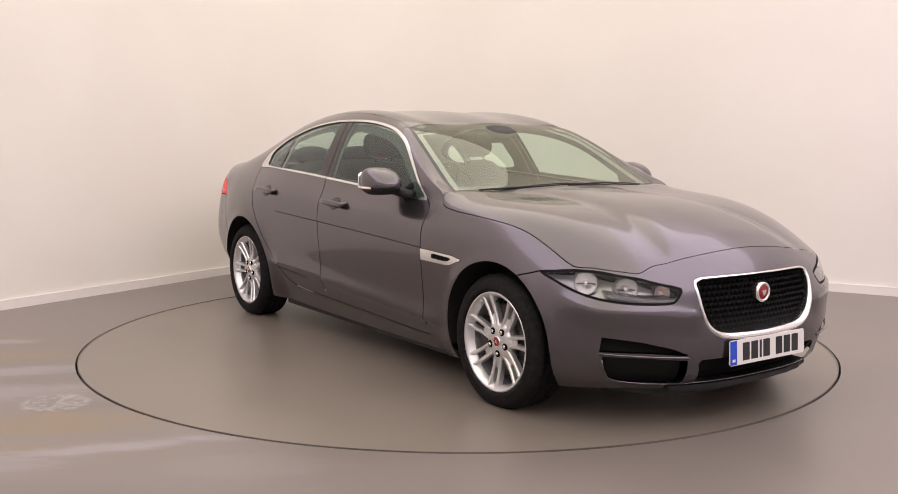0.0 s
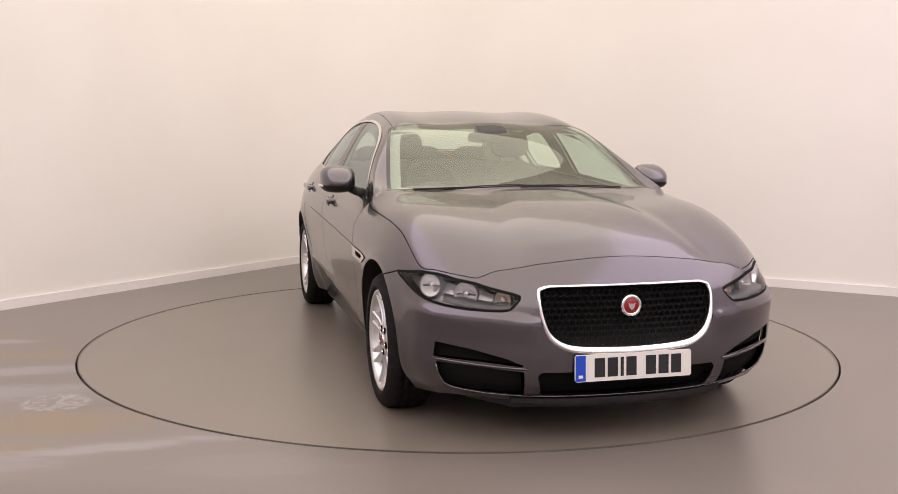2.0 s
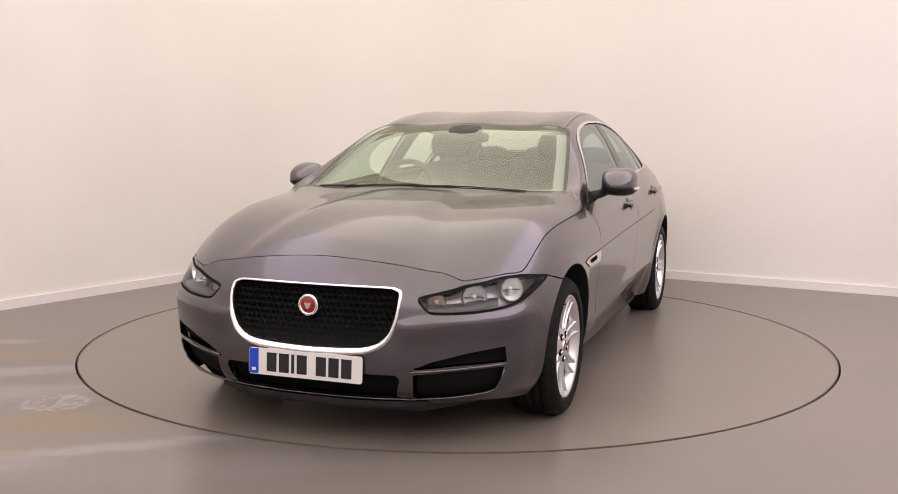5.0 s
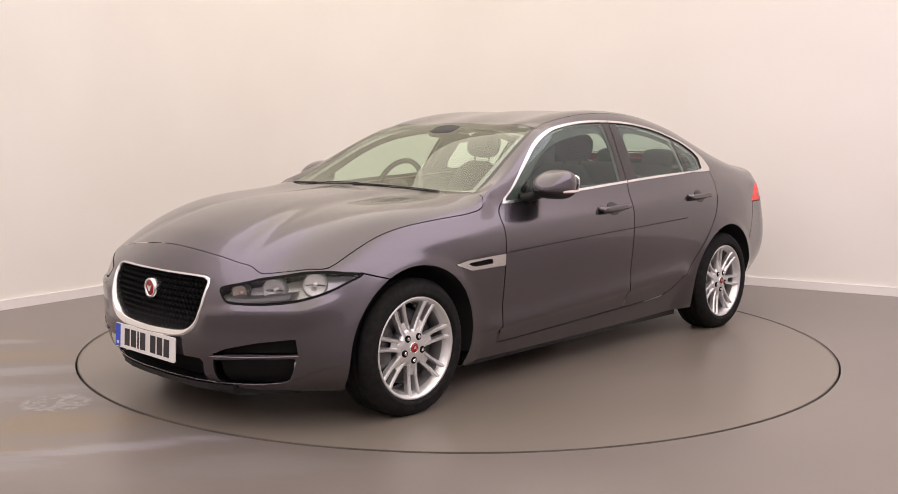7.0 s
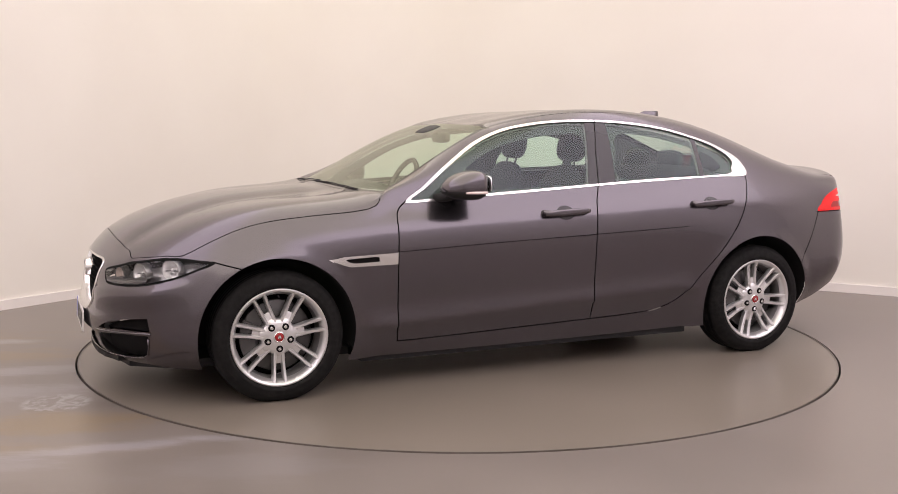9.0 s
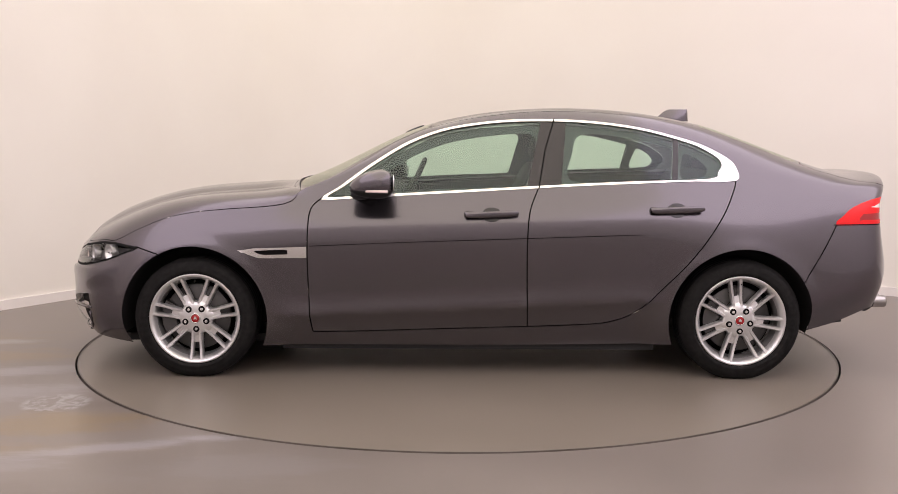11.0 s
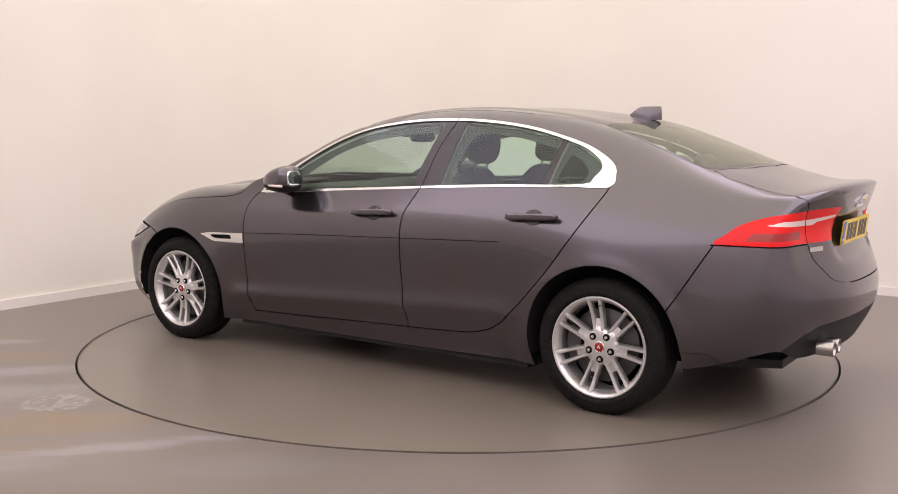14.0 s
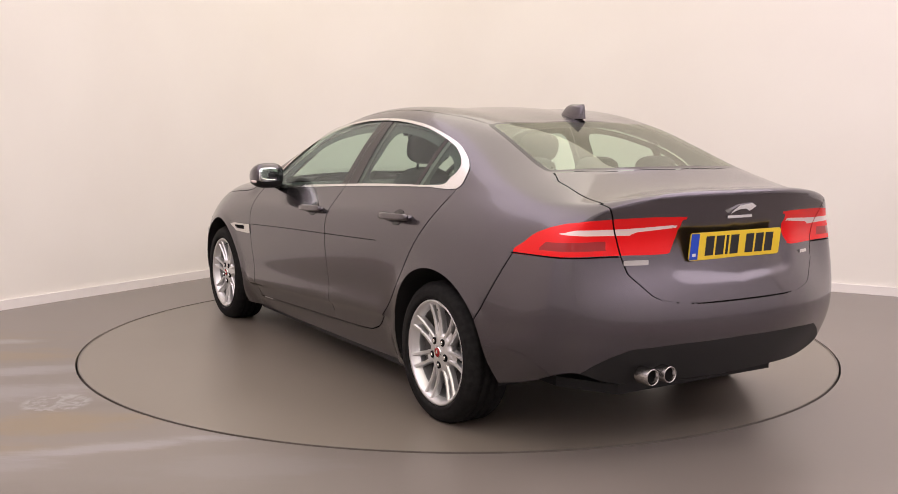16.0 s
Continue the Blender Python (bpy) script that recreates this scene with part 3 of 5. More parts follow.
# Inner window openings, with rounded corners, in the trim behind the glass.
OUTLINES["front_opening"] = ("side", SIDE, [(0.56, 0.985), (0.46, 1.055), (0.29, 1.165), (0.12, 1.232), (-0.06, 1.268), (-0.24, 1.287), (-0.33, 1.285), (-0.36, 1.245), (-0.33, 1.1),
                                            (-0.30, 1.025), (-0.26, 1.01), (0.1, 0.998), (0.40, 0.98)], 3)
OUTLINES["rear_opening"] = ("side", SIDE, [(-0.53, 1.045), (-0.55, 1.18), (-0.575, 1.265), (-0.63, 1.288), (-0.72, 1.285), (-0.88, 1.262), (-1.05, 1.222), (-1.09, 1.205), (-1.085, 1.16),
                                           (-1.055, 1.05), (-1.04, 1.042), (-0.8, 1.04)], 3)
OUTLINES["quarter_opening"] = ("side", SIDE, [(-1.115, 1.065), (-1.14, 1.17), (-1.155, 1.188), (-1.21, 1.165), (-1.255, 1.125), (-1.262, 1.095), (-1.235, 1.065), (-1.17, 1.058)], 3)
OUTLINES = {k: (VIEW[view], where, bent(pts, n) if n > 1 else np.array(pts, float)) for k, (view, where, pts, n) in OUTLINES.items()}

DOOR_FRONT = [(0.752, 0.94), (0.812, 0.884), (0.824, 0.773), (0.827, 0.595), (0.82, 0.318), (0.81, 0.235)]
DOOR_LOW = [(0.81, 0.235), (0.605, 0.238), (0.0, 0.257), (-0.595, 0.278), (-0.771, 0.303), (-0.886, 0.36), (-0.999, 0.468), (-1.164, 0.649), (-1.306, 0.852),
            (-1.385, 0.994), (-1.40, 1.04)]
DOOR_MID = [(-0.372, 1.02), (-0.358, 0.98), (-0.315, 0.871), (-0.303, 0.726), (-0.305, 0.5), (-0.313, 0.268)]
BOOT_Y = lambda v: np.where(v[:, 2] > 1.012, np.interp(v[:, 0], [-2.3, -1.95, -1.88, -1.83], [0.64, 0.59, 0.587, 0.56]),
                            np.interp(v[:, 2], [0.60, 0.625, 0.64, 0.655, 0.739, 0.871, 1.0, 1.012], [0.05, 0.34, 0.42, 0.45, 0.531, 0.566, 0.62, 0.635]))
BOOT = lambda v: np.maximum(np.maximum(v[:, 1] - BOOT_Y(v), 0.618 - v[:, 2]), v[:, 0] + np.interp(v[:, 1], [0, 0.3, 0.53, 0.6], [1.925, 1.895, 1.815, 1.80]))
DIFFUSER = lambda v: np.where(v[:, 0] < -1.95, v[:, 2] - np.interp(v[:, 1], [0, 0.34, 0.53, 0.60, 0.66, 0.70, 0.74], [0.468, 0.463, 0.45, 0.42, 0.385, 0.35, 0.20]), 1.0)
TAIL_SEAM = [(-1.913, 0.803), (-1.83, 0.66), (-1.745, 0.523), (-1.72, 0.48)]
NOSE_SEAM = [(1.72, 0.682), (1.66, 0.664), (1.60, 0.648), (1.57, 0.635)]
SWAGE = [(1.19, 0.678), (0.825, 0.694), (0.297, 0.717), (-0.293, 0.738), (-0.95, 0.762)]
SILL_LINE = lambda x: np.interp(x, [-1.0, -0.592, 0.0, 0.722, 1.0], [0.405, 0.386, 0.355, 0.322, 0.31])
ARCHES = ((1.42, 0.312, 0.378), (-1.42, 0.312, 0.376))


def outline(v, name):
    view, where, line = OUTLINES[name]
    return np.where(where(v), reach(view(v), line), 1.0)


def open_line(v, pts, where=SIDE, view="side"):
    return np.where(where(v), reach(VIEW[view](v), bent(pts, 4, False), False), 1.0)


def step(x):
    x = np.clip(x, 0, 1)
    return x * x * (3 - 2 * x)


def bulge_edge(v):
    """Half the width of the bonnet's raised middle, which narrows towards the windscreen."""
    return np.interp(v[:, 0], [1.0, 1.5, 2.05], [0.25, 0.30, 0.43])


def shape_details(v):
    """Creases and recesses that the smooth skin lacks."""
    out = v.copy()
    side = v[:, 1] > 0.6
    # the metal turns under below the doors
    zs = SILL_LINE(v[:, 0])
    under = np.clip(zs - v[:, 2], 0, 0.2)
    along = step((1.02 - np.abs(v[:, 0])) / 0.12)
    out[:, 1] -= np.where(side, 0.20 * under * along, 0)
    # and flares out just above that fold
    over = v[:, 2] - zs
    out[:, 1] += np.where(side, 0.015 * along * np.where(over < 0, step(1 + over / 0.012), step(1 - over / 0.11)), 0)
    # power bulge of the bonnet
    yc = bulge_edge(v)
    on_hood = step((v[:, 0] - 0.99) / 0.15) * step((2.12 - v[:, 0]) / 0.15) * (v[:, 2] > 0.64)
    out[:, 2] += on_hood * (0.015 * np.clip((yc - v[:, 1]) / 0.085, 0, 1) ** 0.85 - 0.004 * step(1 - np.abs(yc + 0.05 - v[:, 1]) / 0.06))
    # ledge below the headlamps
    s = v[:, 0] - v[:, 1]
    zc = np.interp(s, [0.95, 1.21, 1.6, 1.81], [0.592, 0.552, 0.542, 0.52])
    d = zc - v[:, 2]
    ledge = 0.017 * (v[:, 0] > 1.6) * step((s - 0.9) / 0.2) * step((1.86 - s) / 0.1) * np.where(d < 0, step(1 + d / 0.008), step(1 - d / 0.12))
    out[:, 0] += ledge * 0.7
    out[:, 1] += ledge * 0.5
    # number plate recess in the boot lid
    q = reach(v[:, 1:], bent([(-0.3, 0.925), (0.30, 0.925), (0.325, 0.89), (0.35, 0.80), (0.33, 0.722), (0.29, 0.704), (-0.3, 0.70)], 2))
    out[:, 0] += np.where(v[:, 0] < -2.15, 0.012 * step(-q / 0.028), 0)
    # lip of the boot
    lip = 0.6 * np.where((v[:, 0] < -2.2) & (v[:, 1] < 0.62), step(1 - np.abs(v[:, 2] - 1.05) / 0.035), 0)
    out[:, 0] -= 0.018 * lip
    # wheel arch flares
    for cx, cz, r in ARCHES:
        dist = np.hypot(v[:, 0] - cx, v[:, 2] - cz)
        out[:, 1] += np.where(side, 0.008 * step(1 - (dist - r) / 0.06), 0)
    return out



def even_glass(v):
    """Lays each screen, the roof and the bonnet on one even curved sheet, which runs out into the skin at its border."""
    out = v.copy()
    move, share = np.zeros(len(v)), np.zeros(len(v))
    for name in ("screen", "rear_screen", "roof", "hood"):
        d = outline(v, name)
        pick = d < 0.01
        x, y = v[:, 0] - v[pick, 0].mean(), v[:, 1]
        basis = np.stack([np.ones_like(x), x, x * x, x**3, y * y, y**4, x * y * y] + ([x**4, (x * y) ** 2, x * y**4, y**6] if name in ("roof", "hood") else []), 1)
        fit, *_ = np.linalg.lstsq(basis[pick], v[pick, 2], rcond=None)
        k = np.where(d < 0.035, step((0.035 - d) / 0.06), 0)
        move += k * (basis @ fit - v[:, 2])
        share += k
    out[:, 2] += move / np.maximum(share, 1)
    return out


GAP, SEAL, PILLAR_WIDE = 0.0032, 0.02, 0.075
GAP_SHARE = {0: 0.55, 7: 0.45, 8: 0.5}  # the swage crease's dark shade line and the bonnet and roof gaps are finer
PILLAR_EDGES = [lambda v: v[:, 0] + 0.305 + (v[:, 2] - 1) * 0.25, lambda v: v[:, 0] + 0.48 + (v[:, 2] - 1) * 0.125,
                lambda v: v[:, 0] + 1.055 + (v[:, 2] - 1) * 0.15, lambda v: v[:, 0] + 1.085 + (v[:, 2] - 1) * 0.15]


def build_skin():
    sk = Skin(4)
    for cx, cz, r in ARCHES:
        sk.cut(np.where(sk.v[:, 1] > 0.42, np.hypot(sk.v[:, 0] - cx, sk.v[:, 2] - cz) - r, 1.0))
    for name in OUTLINES:
        sk.cut(outline(sk.v, name))
    for field in (DIFFUSER,):
        sk.cut(field(sk.v))
    sk.cut(np.where(SIDE(sk.v) & (np.abs(sk.v[:, 0]) < 1.03), sk.v[:, 2] - SILL_LINE(sk.v[:, 0]), 1.0))
    for name in ("screen", "rear_screen"):
        sk.cut(outline(sk.v, name) + SEAL)
    sk.cut(outline(sk.v, "lamp") + 0.011)
    for shift in (0.0, 0.012):
        sk.cut(np.where((sk.v[:, 0] > 0.98) & (sk.v[:, 2] > 0.64), sk.v[:, 1] - bulge_edge(sk.v) + shift, 1.0))
    sk.cut(np.where(sk.v[:, 0] > 0, outline(sk.v, "screen") + PILLAR_WIDE, 1.0))
    gaps = [lambda v: open_line(v, DOOR_FRONT), lambda v: open_line(v, DOOR_LOW), lambda v: open_line(v, DOOR_MID), lambda v: open_line(v, TAIL_SEAM),
            lambda v: open_line(v, NOSE_SEAM), lambda v: np.where(v[:, 0] < -1.7, BOOT(v), 1.0), lambda v: outline(v, "hood"), lambda v: outline(v, "roof"),
            lambda v: np.where((v[:, 0] < -1.9) & (v[:, 0] > -2.25) & (v[:, 1] > 0.555), reach(VIEW["rear_corner"](v), np.array([(-1.06, 0.807), (-1.7, 0.807)]), False), 1.0)]
    # pillar line between the doors goes on through the window frame
    gaps.append(lambda v: np.where(SIDE(v) & (v[:, 2] > 0.96) & (v[:, 2] < 1.36), reach(VIEW["side"](v), np.array([(-0.362, 0.97), (-0.404, 1.19), (-0.468, 1.37)]), False), 1.0))
    # the swage crease's shade, drawn as a thin sunk dark line
    gaps.insert(0, lambda v: np.where((v[:, 0] < 0.828) & (v[:, 0] > -0.9), open_line(v, SWAGE), 1.0))
    for k, g in enumerate(gaps):
        sk.cut(g(sk.v))
        sk.cut(np.abs(g(sk.v)) - GAP * GAP_SHARE.get(k, 1.0))
    for edge in PILLAR_EDGES:
        sk.cut(np.where(SIDE(sk.v) & (sk.v[:, 2] > 0.93), edge(sk.v), 1.0))
    sk.plain = sk.v.copy()
    sk.v = shape_details(even_glass(sk.v))
    sk.finish()
    return sk, gaps


SKIN, GAPS = build_skin()


def sort_panels():
    c = SKIN.c
    label = np.full(len(c), "body_side", dtype=object)
    x, y, z = c.T
    inside = {k: outline(c, k) < 0 for k in OUTLINES}
    door_x = np.interp(z, [p[1] for p in DOOR_MID[::-1]], [p[0] for p in DOOR_MID[::-1]])
    low_z = np.interp(x, [p[0] for p in DOOR_LOW[::-1]], [p[1] for p in DOOR_LOW[::-1]])
    front_x = np.interp(z, [p[1] for p in DOOR_FRONT[::-1]], [p[0] for p in DOOR_FRONT[::-1]])
    belt = np.interp(x, [-1.4, 0.76], [1.04, 0.945])
    side = y > 0.5
    in_doors = side & (z > low_z) & (z < belt) & (x < front_x) & (x > -1.40)
    label[side & (z < low_z) & (x < 1.1) & (x > -1.2) & (z < 0.42)] = "sill"
    label[(x > 0.7) & (x > front_x - 0.001) & (z > 0.2) & ~inside["screen"]] = "fender"
    label[in_doors & (x > door_x)] = "front_door"
    label[in_doors & (x <= door_x)] = "rear_door"
    nose_z = np.interp(x, [p[0] for p in NOSE_SEAM[::-1]] + [1.9], [p[1] for p in NOSE_SEAM[::-1]] + [0.70])
    label[(x > 1.42) & (z < nose_z)] = "front_bumper"
    label[x > 1.93] = "front_bumper"
    tail_x = np.interp(z, [p[1] for p in TAIL_SEAM[::-1]], [p[0] for p in TAIL_SEAM[::-1]])
    label[(x < tail_x) & (z < 0.809)] = "rear_bumper"
    label[DIFFUSER(c) < 0] = "diffuser"
    label[(x < -1.7) & (BOOT(c) < 0)] = "boot_lid"
    for k, name in (("roof", "roof"), ("hood", "bonnet"), ("lamp", "headlamp"), ("screen", "windscreen"), ("rear_screen", "rear_window")):
        label[inside[k]] = name
    for k, name in (("screen", "screen_seal"), ("rear_screen", "rear_seal")):
        label[inside[k] & (outline(c, k) > -SEAL)] = name
    label[inside["lamp"] & (outline(c, "lamp") > -0.011)] = "lamp_seal"
    label[inside["dlo"]] = "window_trim"
    label[inside["glass"] & (x > -0.36)] = "pillar"
    gl = inside["glass"]
    tilt = (z - 1.0) * 0.25
    label[gl] = "pillar"
    label[gl & (x < -0.9)] = "divider"
    label[gl & (x > -0.305 - tilt)] = "front_window"
    label[gl & (x < -0.48 - tilt * 0.5) & (x > -1.055 - tilt * 0.6)] = "rear_window_side"
    label[gl & (x < -1.085 - tilt * 0.6)] = "quarter_window"
    label[inside["tail_lamp"] & (BOOT(c) >= 0)] = "tail_lamp"
    label[inside["tail_lamp"] & (BOOT(c) < 0)] = "boot_lamp"
    for src, dst in (("tail_lamp", "tail_strip"), ("boot_lamp", "boot_strip")):
        label[(label == src) & inside["tail_strip"]] = dst
    label[(label == "tail_lamp") & inside["tail_inset"]] = "tail_inset"
    label[inside["vent_frame"]] = "vent_frame"
    label[inside["vent_slot"]] = "vent_slot"
    gap = np.zeros(len(c), bool)
    for k, g in enumerate(GAPS[:-1]):
        gap |= np.abs(g(c)) < GAP * GAP_SHARE.get(k, 1.0)
    gap &= ~inside["dlo"] & ~inside["screen"] & ~inside["rear_screen"]
    gap |= (np.abs(GAPS[-1](c)) < GAP) & inside["dlo"]
    label[gap] = "gap"
    label[inside["grille_ring"]] = "grille_surround"
    for k in ("grille", "low_intake", "slot_intake", "side_intake"):
        label[inside[k]] = "opening"
    for cx, cz, r in ARCHES:
        label[(y > 0.42) & (np.hypot(x - cx, z - cz) < r)] = "opening"
    return label


PANEL = sort_panels()

car = new("car")
tagged(car, "dark metallic grey four-door saloon on silver alloy wheels", "car")


def skin_mesh(name, labels, mat, parent, label="", sides=(1,), sink=0.0):
    """One mesh from the panels of these names, on one flank or across both."""
    pick = SKIN.f[np.isin(PANEL, labels)]
    used = np.unique(pick)
    back = np.full(len(SKIN.v), -1)
    back[used] = np.arange(len(used))
    v, n, f = SKIN.v[used] - SKIN.n[used] * sink, SKIN.n[used], back[pick]
    vs, ns, fs = [], [], []
    for k, sd in enumerate(sides):
        flip = np.array((1, sd, 1))
        vs.append(v * flip), ns.append(n * flip), fs.append((f if sd > 0 else f[:, ::-1]) + k * len(v))
    v, n, f = np.concatenate(vs), np.concatenate(ns), np.concatenate(fs)
    me = bpy.data.meshes.new(name)
    me.from_pydata(v.tolist(), [], f.tolist())
    me.polygons.foreach_set("use_smooth", [True] * len(f))
    me.normals_split_custom_set_from_vertices(n.tolist())
    me.materials.append(mat)
    ob = new(name, me)
    ob.parent = parent
    return tagged(ob, label)


BOTH = (1, -1)
bonnet = skin_mesh("bonnet", ["bonnet"], PAINT, car, "", BOTH)
roof = skin_mesh("roof", ["roof"], PAINT, car, "", BOTH)
front_bumper = skin_mesh("front_bumper", ["front_bumper"], PAINT, car, "", BOTH)
rear_bumper = skin_mesh("rear_bumper", ["rear_bumper"], PAINT, car, "", BOTH)
skin_mesh("diffuser", ["diffuser"], PLASTIC, rear_bumper, "black plastic lower bumper insert", BOTH)
boot_lid = skin_mesh("boot_lid", ["boot_lid"], PAINT, car, "", BOTH)
skin_mesh("windscreen", ["windscreen"], SCREEN, car, "green-tinted windscreen", BOTH)
skin_mesh("rear_window", ["rear_window"], SCREEN, car, "green-tinted rear window", BOTH)
skin_mesh("screen_seal", ["screen_seal"], GLOSS_BLACK, car, "black windscreen border", BOTH)
skin_mesh("rear_seal", ["rear_seal"], GLOSS_BLACK, car, "black rear window border", BOTH)
skin_mesh("panel_seam", ["gap"], DARK, car, "dark seam between the panels and drawn shade of the swage crease", BOTH, 0.006)
DOORS = {}
for sd in BOTH:
    one = (sd,)
    skin_mesh("body_side", ["body_side"], PAINT, car, "", one)
    skin_mesh("sill", ["sill"], PAINT, car, "", one)
    fender = skin_mesh("fender", ["fender"], PAINT, car, "", one)
    skin_mesh("vent_frame", ["vent_frame"], CHROME, fender, "chrome side vent frame", one, -0.004)
    skin_mesh("vent_slot", ["vent_slot"], DARK, fender, "dark vent slot", one, 0.008)
    fd = DOORS["front", sd] = skin_mesh("front_door", ["front_door"], PAINT, car, "", one)
    rd = DOORS["rear", sd] = skin_mesh("rear_door", ["rear_door"], PAINT, car, "", one)
    skin_mesh("window", ["front_window"], GLASS, fd, "tinted door glass", one, 0.004)
    skin_mesh("window", ["rear_window_side"], GLASS, rd, "tinted door glass", one, 0.004)
    skin_mesh("quarter_window", ["quarter_window"], GLASS, rd, "tinted quarter glass", one, 0.004)
    skin_mesh("window_divider", ["divider"], GLOSS_BLACK, rd, "gloss black window divider", one, 0.002)
    skin_mesh("pillar_trim", ["pillar"], GLOSS_BLACK, car, "gloss black pillar trim", one, 0.002)
    skin_mesh("window_trim", ["window_trim"], CHROME, car, "polished chrome window surround", one, -0.003)
    lamp = skin_mesh("headlamp", ["headlamp"], LENS, car, "clear headlamp over a dark housing", one)
    skin_mesh("lamp_seal", ["lamp_seal"], SEAL_BLACK, lamp, "black lamp border", one)
    skin_mesh("housing", ["headlamp", "lamp_seal"], HOUSING, lamp, "grey lamp housing", one, 0.07)
    tail = skin_mesh("tail_lamp", ["tail_lamp"], RED, car, "red tail lamp with a pale strip", one)
    skin_mesh("lamp_strip", ["tail_strip"], CLEAR_LAMP, tail, "pale lamp strip", one)
    skin_mesh("lamp_inset", ["tail_inset"], DEEP_RED, tail, "deep red lamp inset", one)
    inner = skin_mesh("boot_lamp", ["boot_lamp"], RED, boot_lid, "red lamp on the boot lid", one)
    inner_strip = skin_mesh("boot_lamp_strip", ["boot_strip"], CLEAR_LAMP, boot_lid, "pale lamp strip", one)


def skin_y(x, z):
    d = np.hypot(SKIN.v[:, 0] - x, SKIN.v[:, 2] - z) + np.where(SKIN.v[:, 1] > 0.6, 0, 9)
    near = np.argsort(d)[:4]
    wgt = 1 / (d[near] + 1e-4)
    return float((SKIN.v[near, 1] * wgt).sum() / wgt.sum())


# ---- shapes by hand ----


def finish(bm, smooth=True):
    bmesh.ops.remove_doubles(bm, verts=bm.verts, dist=1e-5)
    bmesh.ops.recalc_face_normals(bm, faces=bm.faces)
    for f in bm.faces:
        f.smooth = smooth
    return bm


def revolve(bm, profile, m=Matrix(), seg=64, closed=False):
    """Turns a profile of (radius, along) about the y axis."""
    rings = []
    for r, along in profile:
        rings.append([bm.verts.new(m @ Vector((r * math.cos(2 * math.pi * i / seg), along, r * math.sin(2 * math.pi * i / seg)))) for i in range(seg)])
    loops = list(zip(rings, rings[1:])) + ([(rings[-1], rings[0])] if closed else [])
    for a, b in loops:
        for i in range(seg):
            j = (i + 1) % seg
            bm.faces.new((a[i], a[j], b[j], b[i]))
    return rings


def round_box(bm, size, m=Matrix(), power=4.0, seg=16, taper=None):
    """A box with soft edges: a ball pushed out to a box."""
    made = bmesh.ops.create_uvsphere(bm, u_segments=seg * 2, v_segments=seg, radius=1.0)
    for v in made["verts"]:
        p = v.co
        k = (abs(p.x)**power + abs(p.y)**power + abs(p.z)**power) ** (-1 / power)
        q = Vector((p.x * k * size[0] / 2, p.y * k * size[1] / 2, p.z * k * size[2] / 2))
        if taper:
            q = taper(q)
        v.co = m @ q


def tube(bm, pts, radius, seg=10, cap=True):
    rings = []
    pts = [Vector(p) for p in pts]
    for i, p in enumerate(pts):
        d = (pts[min(i + 1, len(pts) - 1)] - pts[max(i - 1, 0)]).normalized()
        u = d.orthogonal().normalized() if not rings else (u - d * u.dot(d)).normalized()
        w = d.cross(u)
        rings.append([bm.verts.new(p + (u * math.cos(2 * math.pi * k / seg) + w * math.sin(2 * math.pi * k / seg)) * radius) for k in range(seg)])
    for a, b in zip(rings, rings[1:]):
        for k in range(seg):
            bm.faces.new((a[k], a[(k + 1) % seg], b[(k + 1) % seg], b[k]))
    if cap:
        bm.faces.new(rings[0]), bm.faces.new(rings[-1])


def thick_plate(bm, pts2, m, depth):
    """A flat outline in x and y, with a depth along z, at the pose m."""
    top = [bm.verts.new(m @ Vector((x, y, depth))) for x, y in pts2]
    low = [bm.verts.new(m @ Vector((x, y, 0))) for x, y in pts2]
    bm.faces.new(top), bm.faces.new(low[::-1])
    for i in range(len(top)):
        j = (i + 1) % len(top)
        bm.faces.new((low[i], low[j], top[j], top[i]))


# Wheels: the outer side faces +y.
HUB_Z, WHEEL_Y = 0.309, 0.905


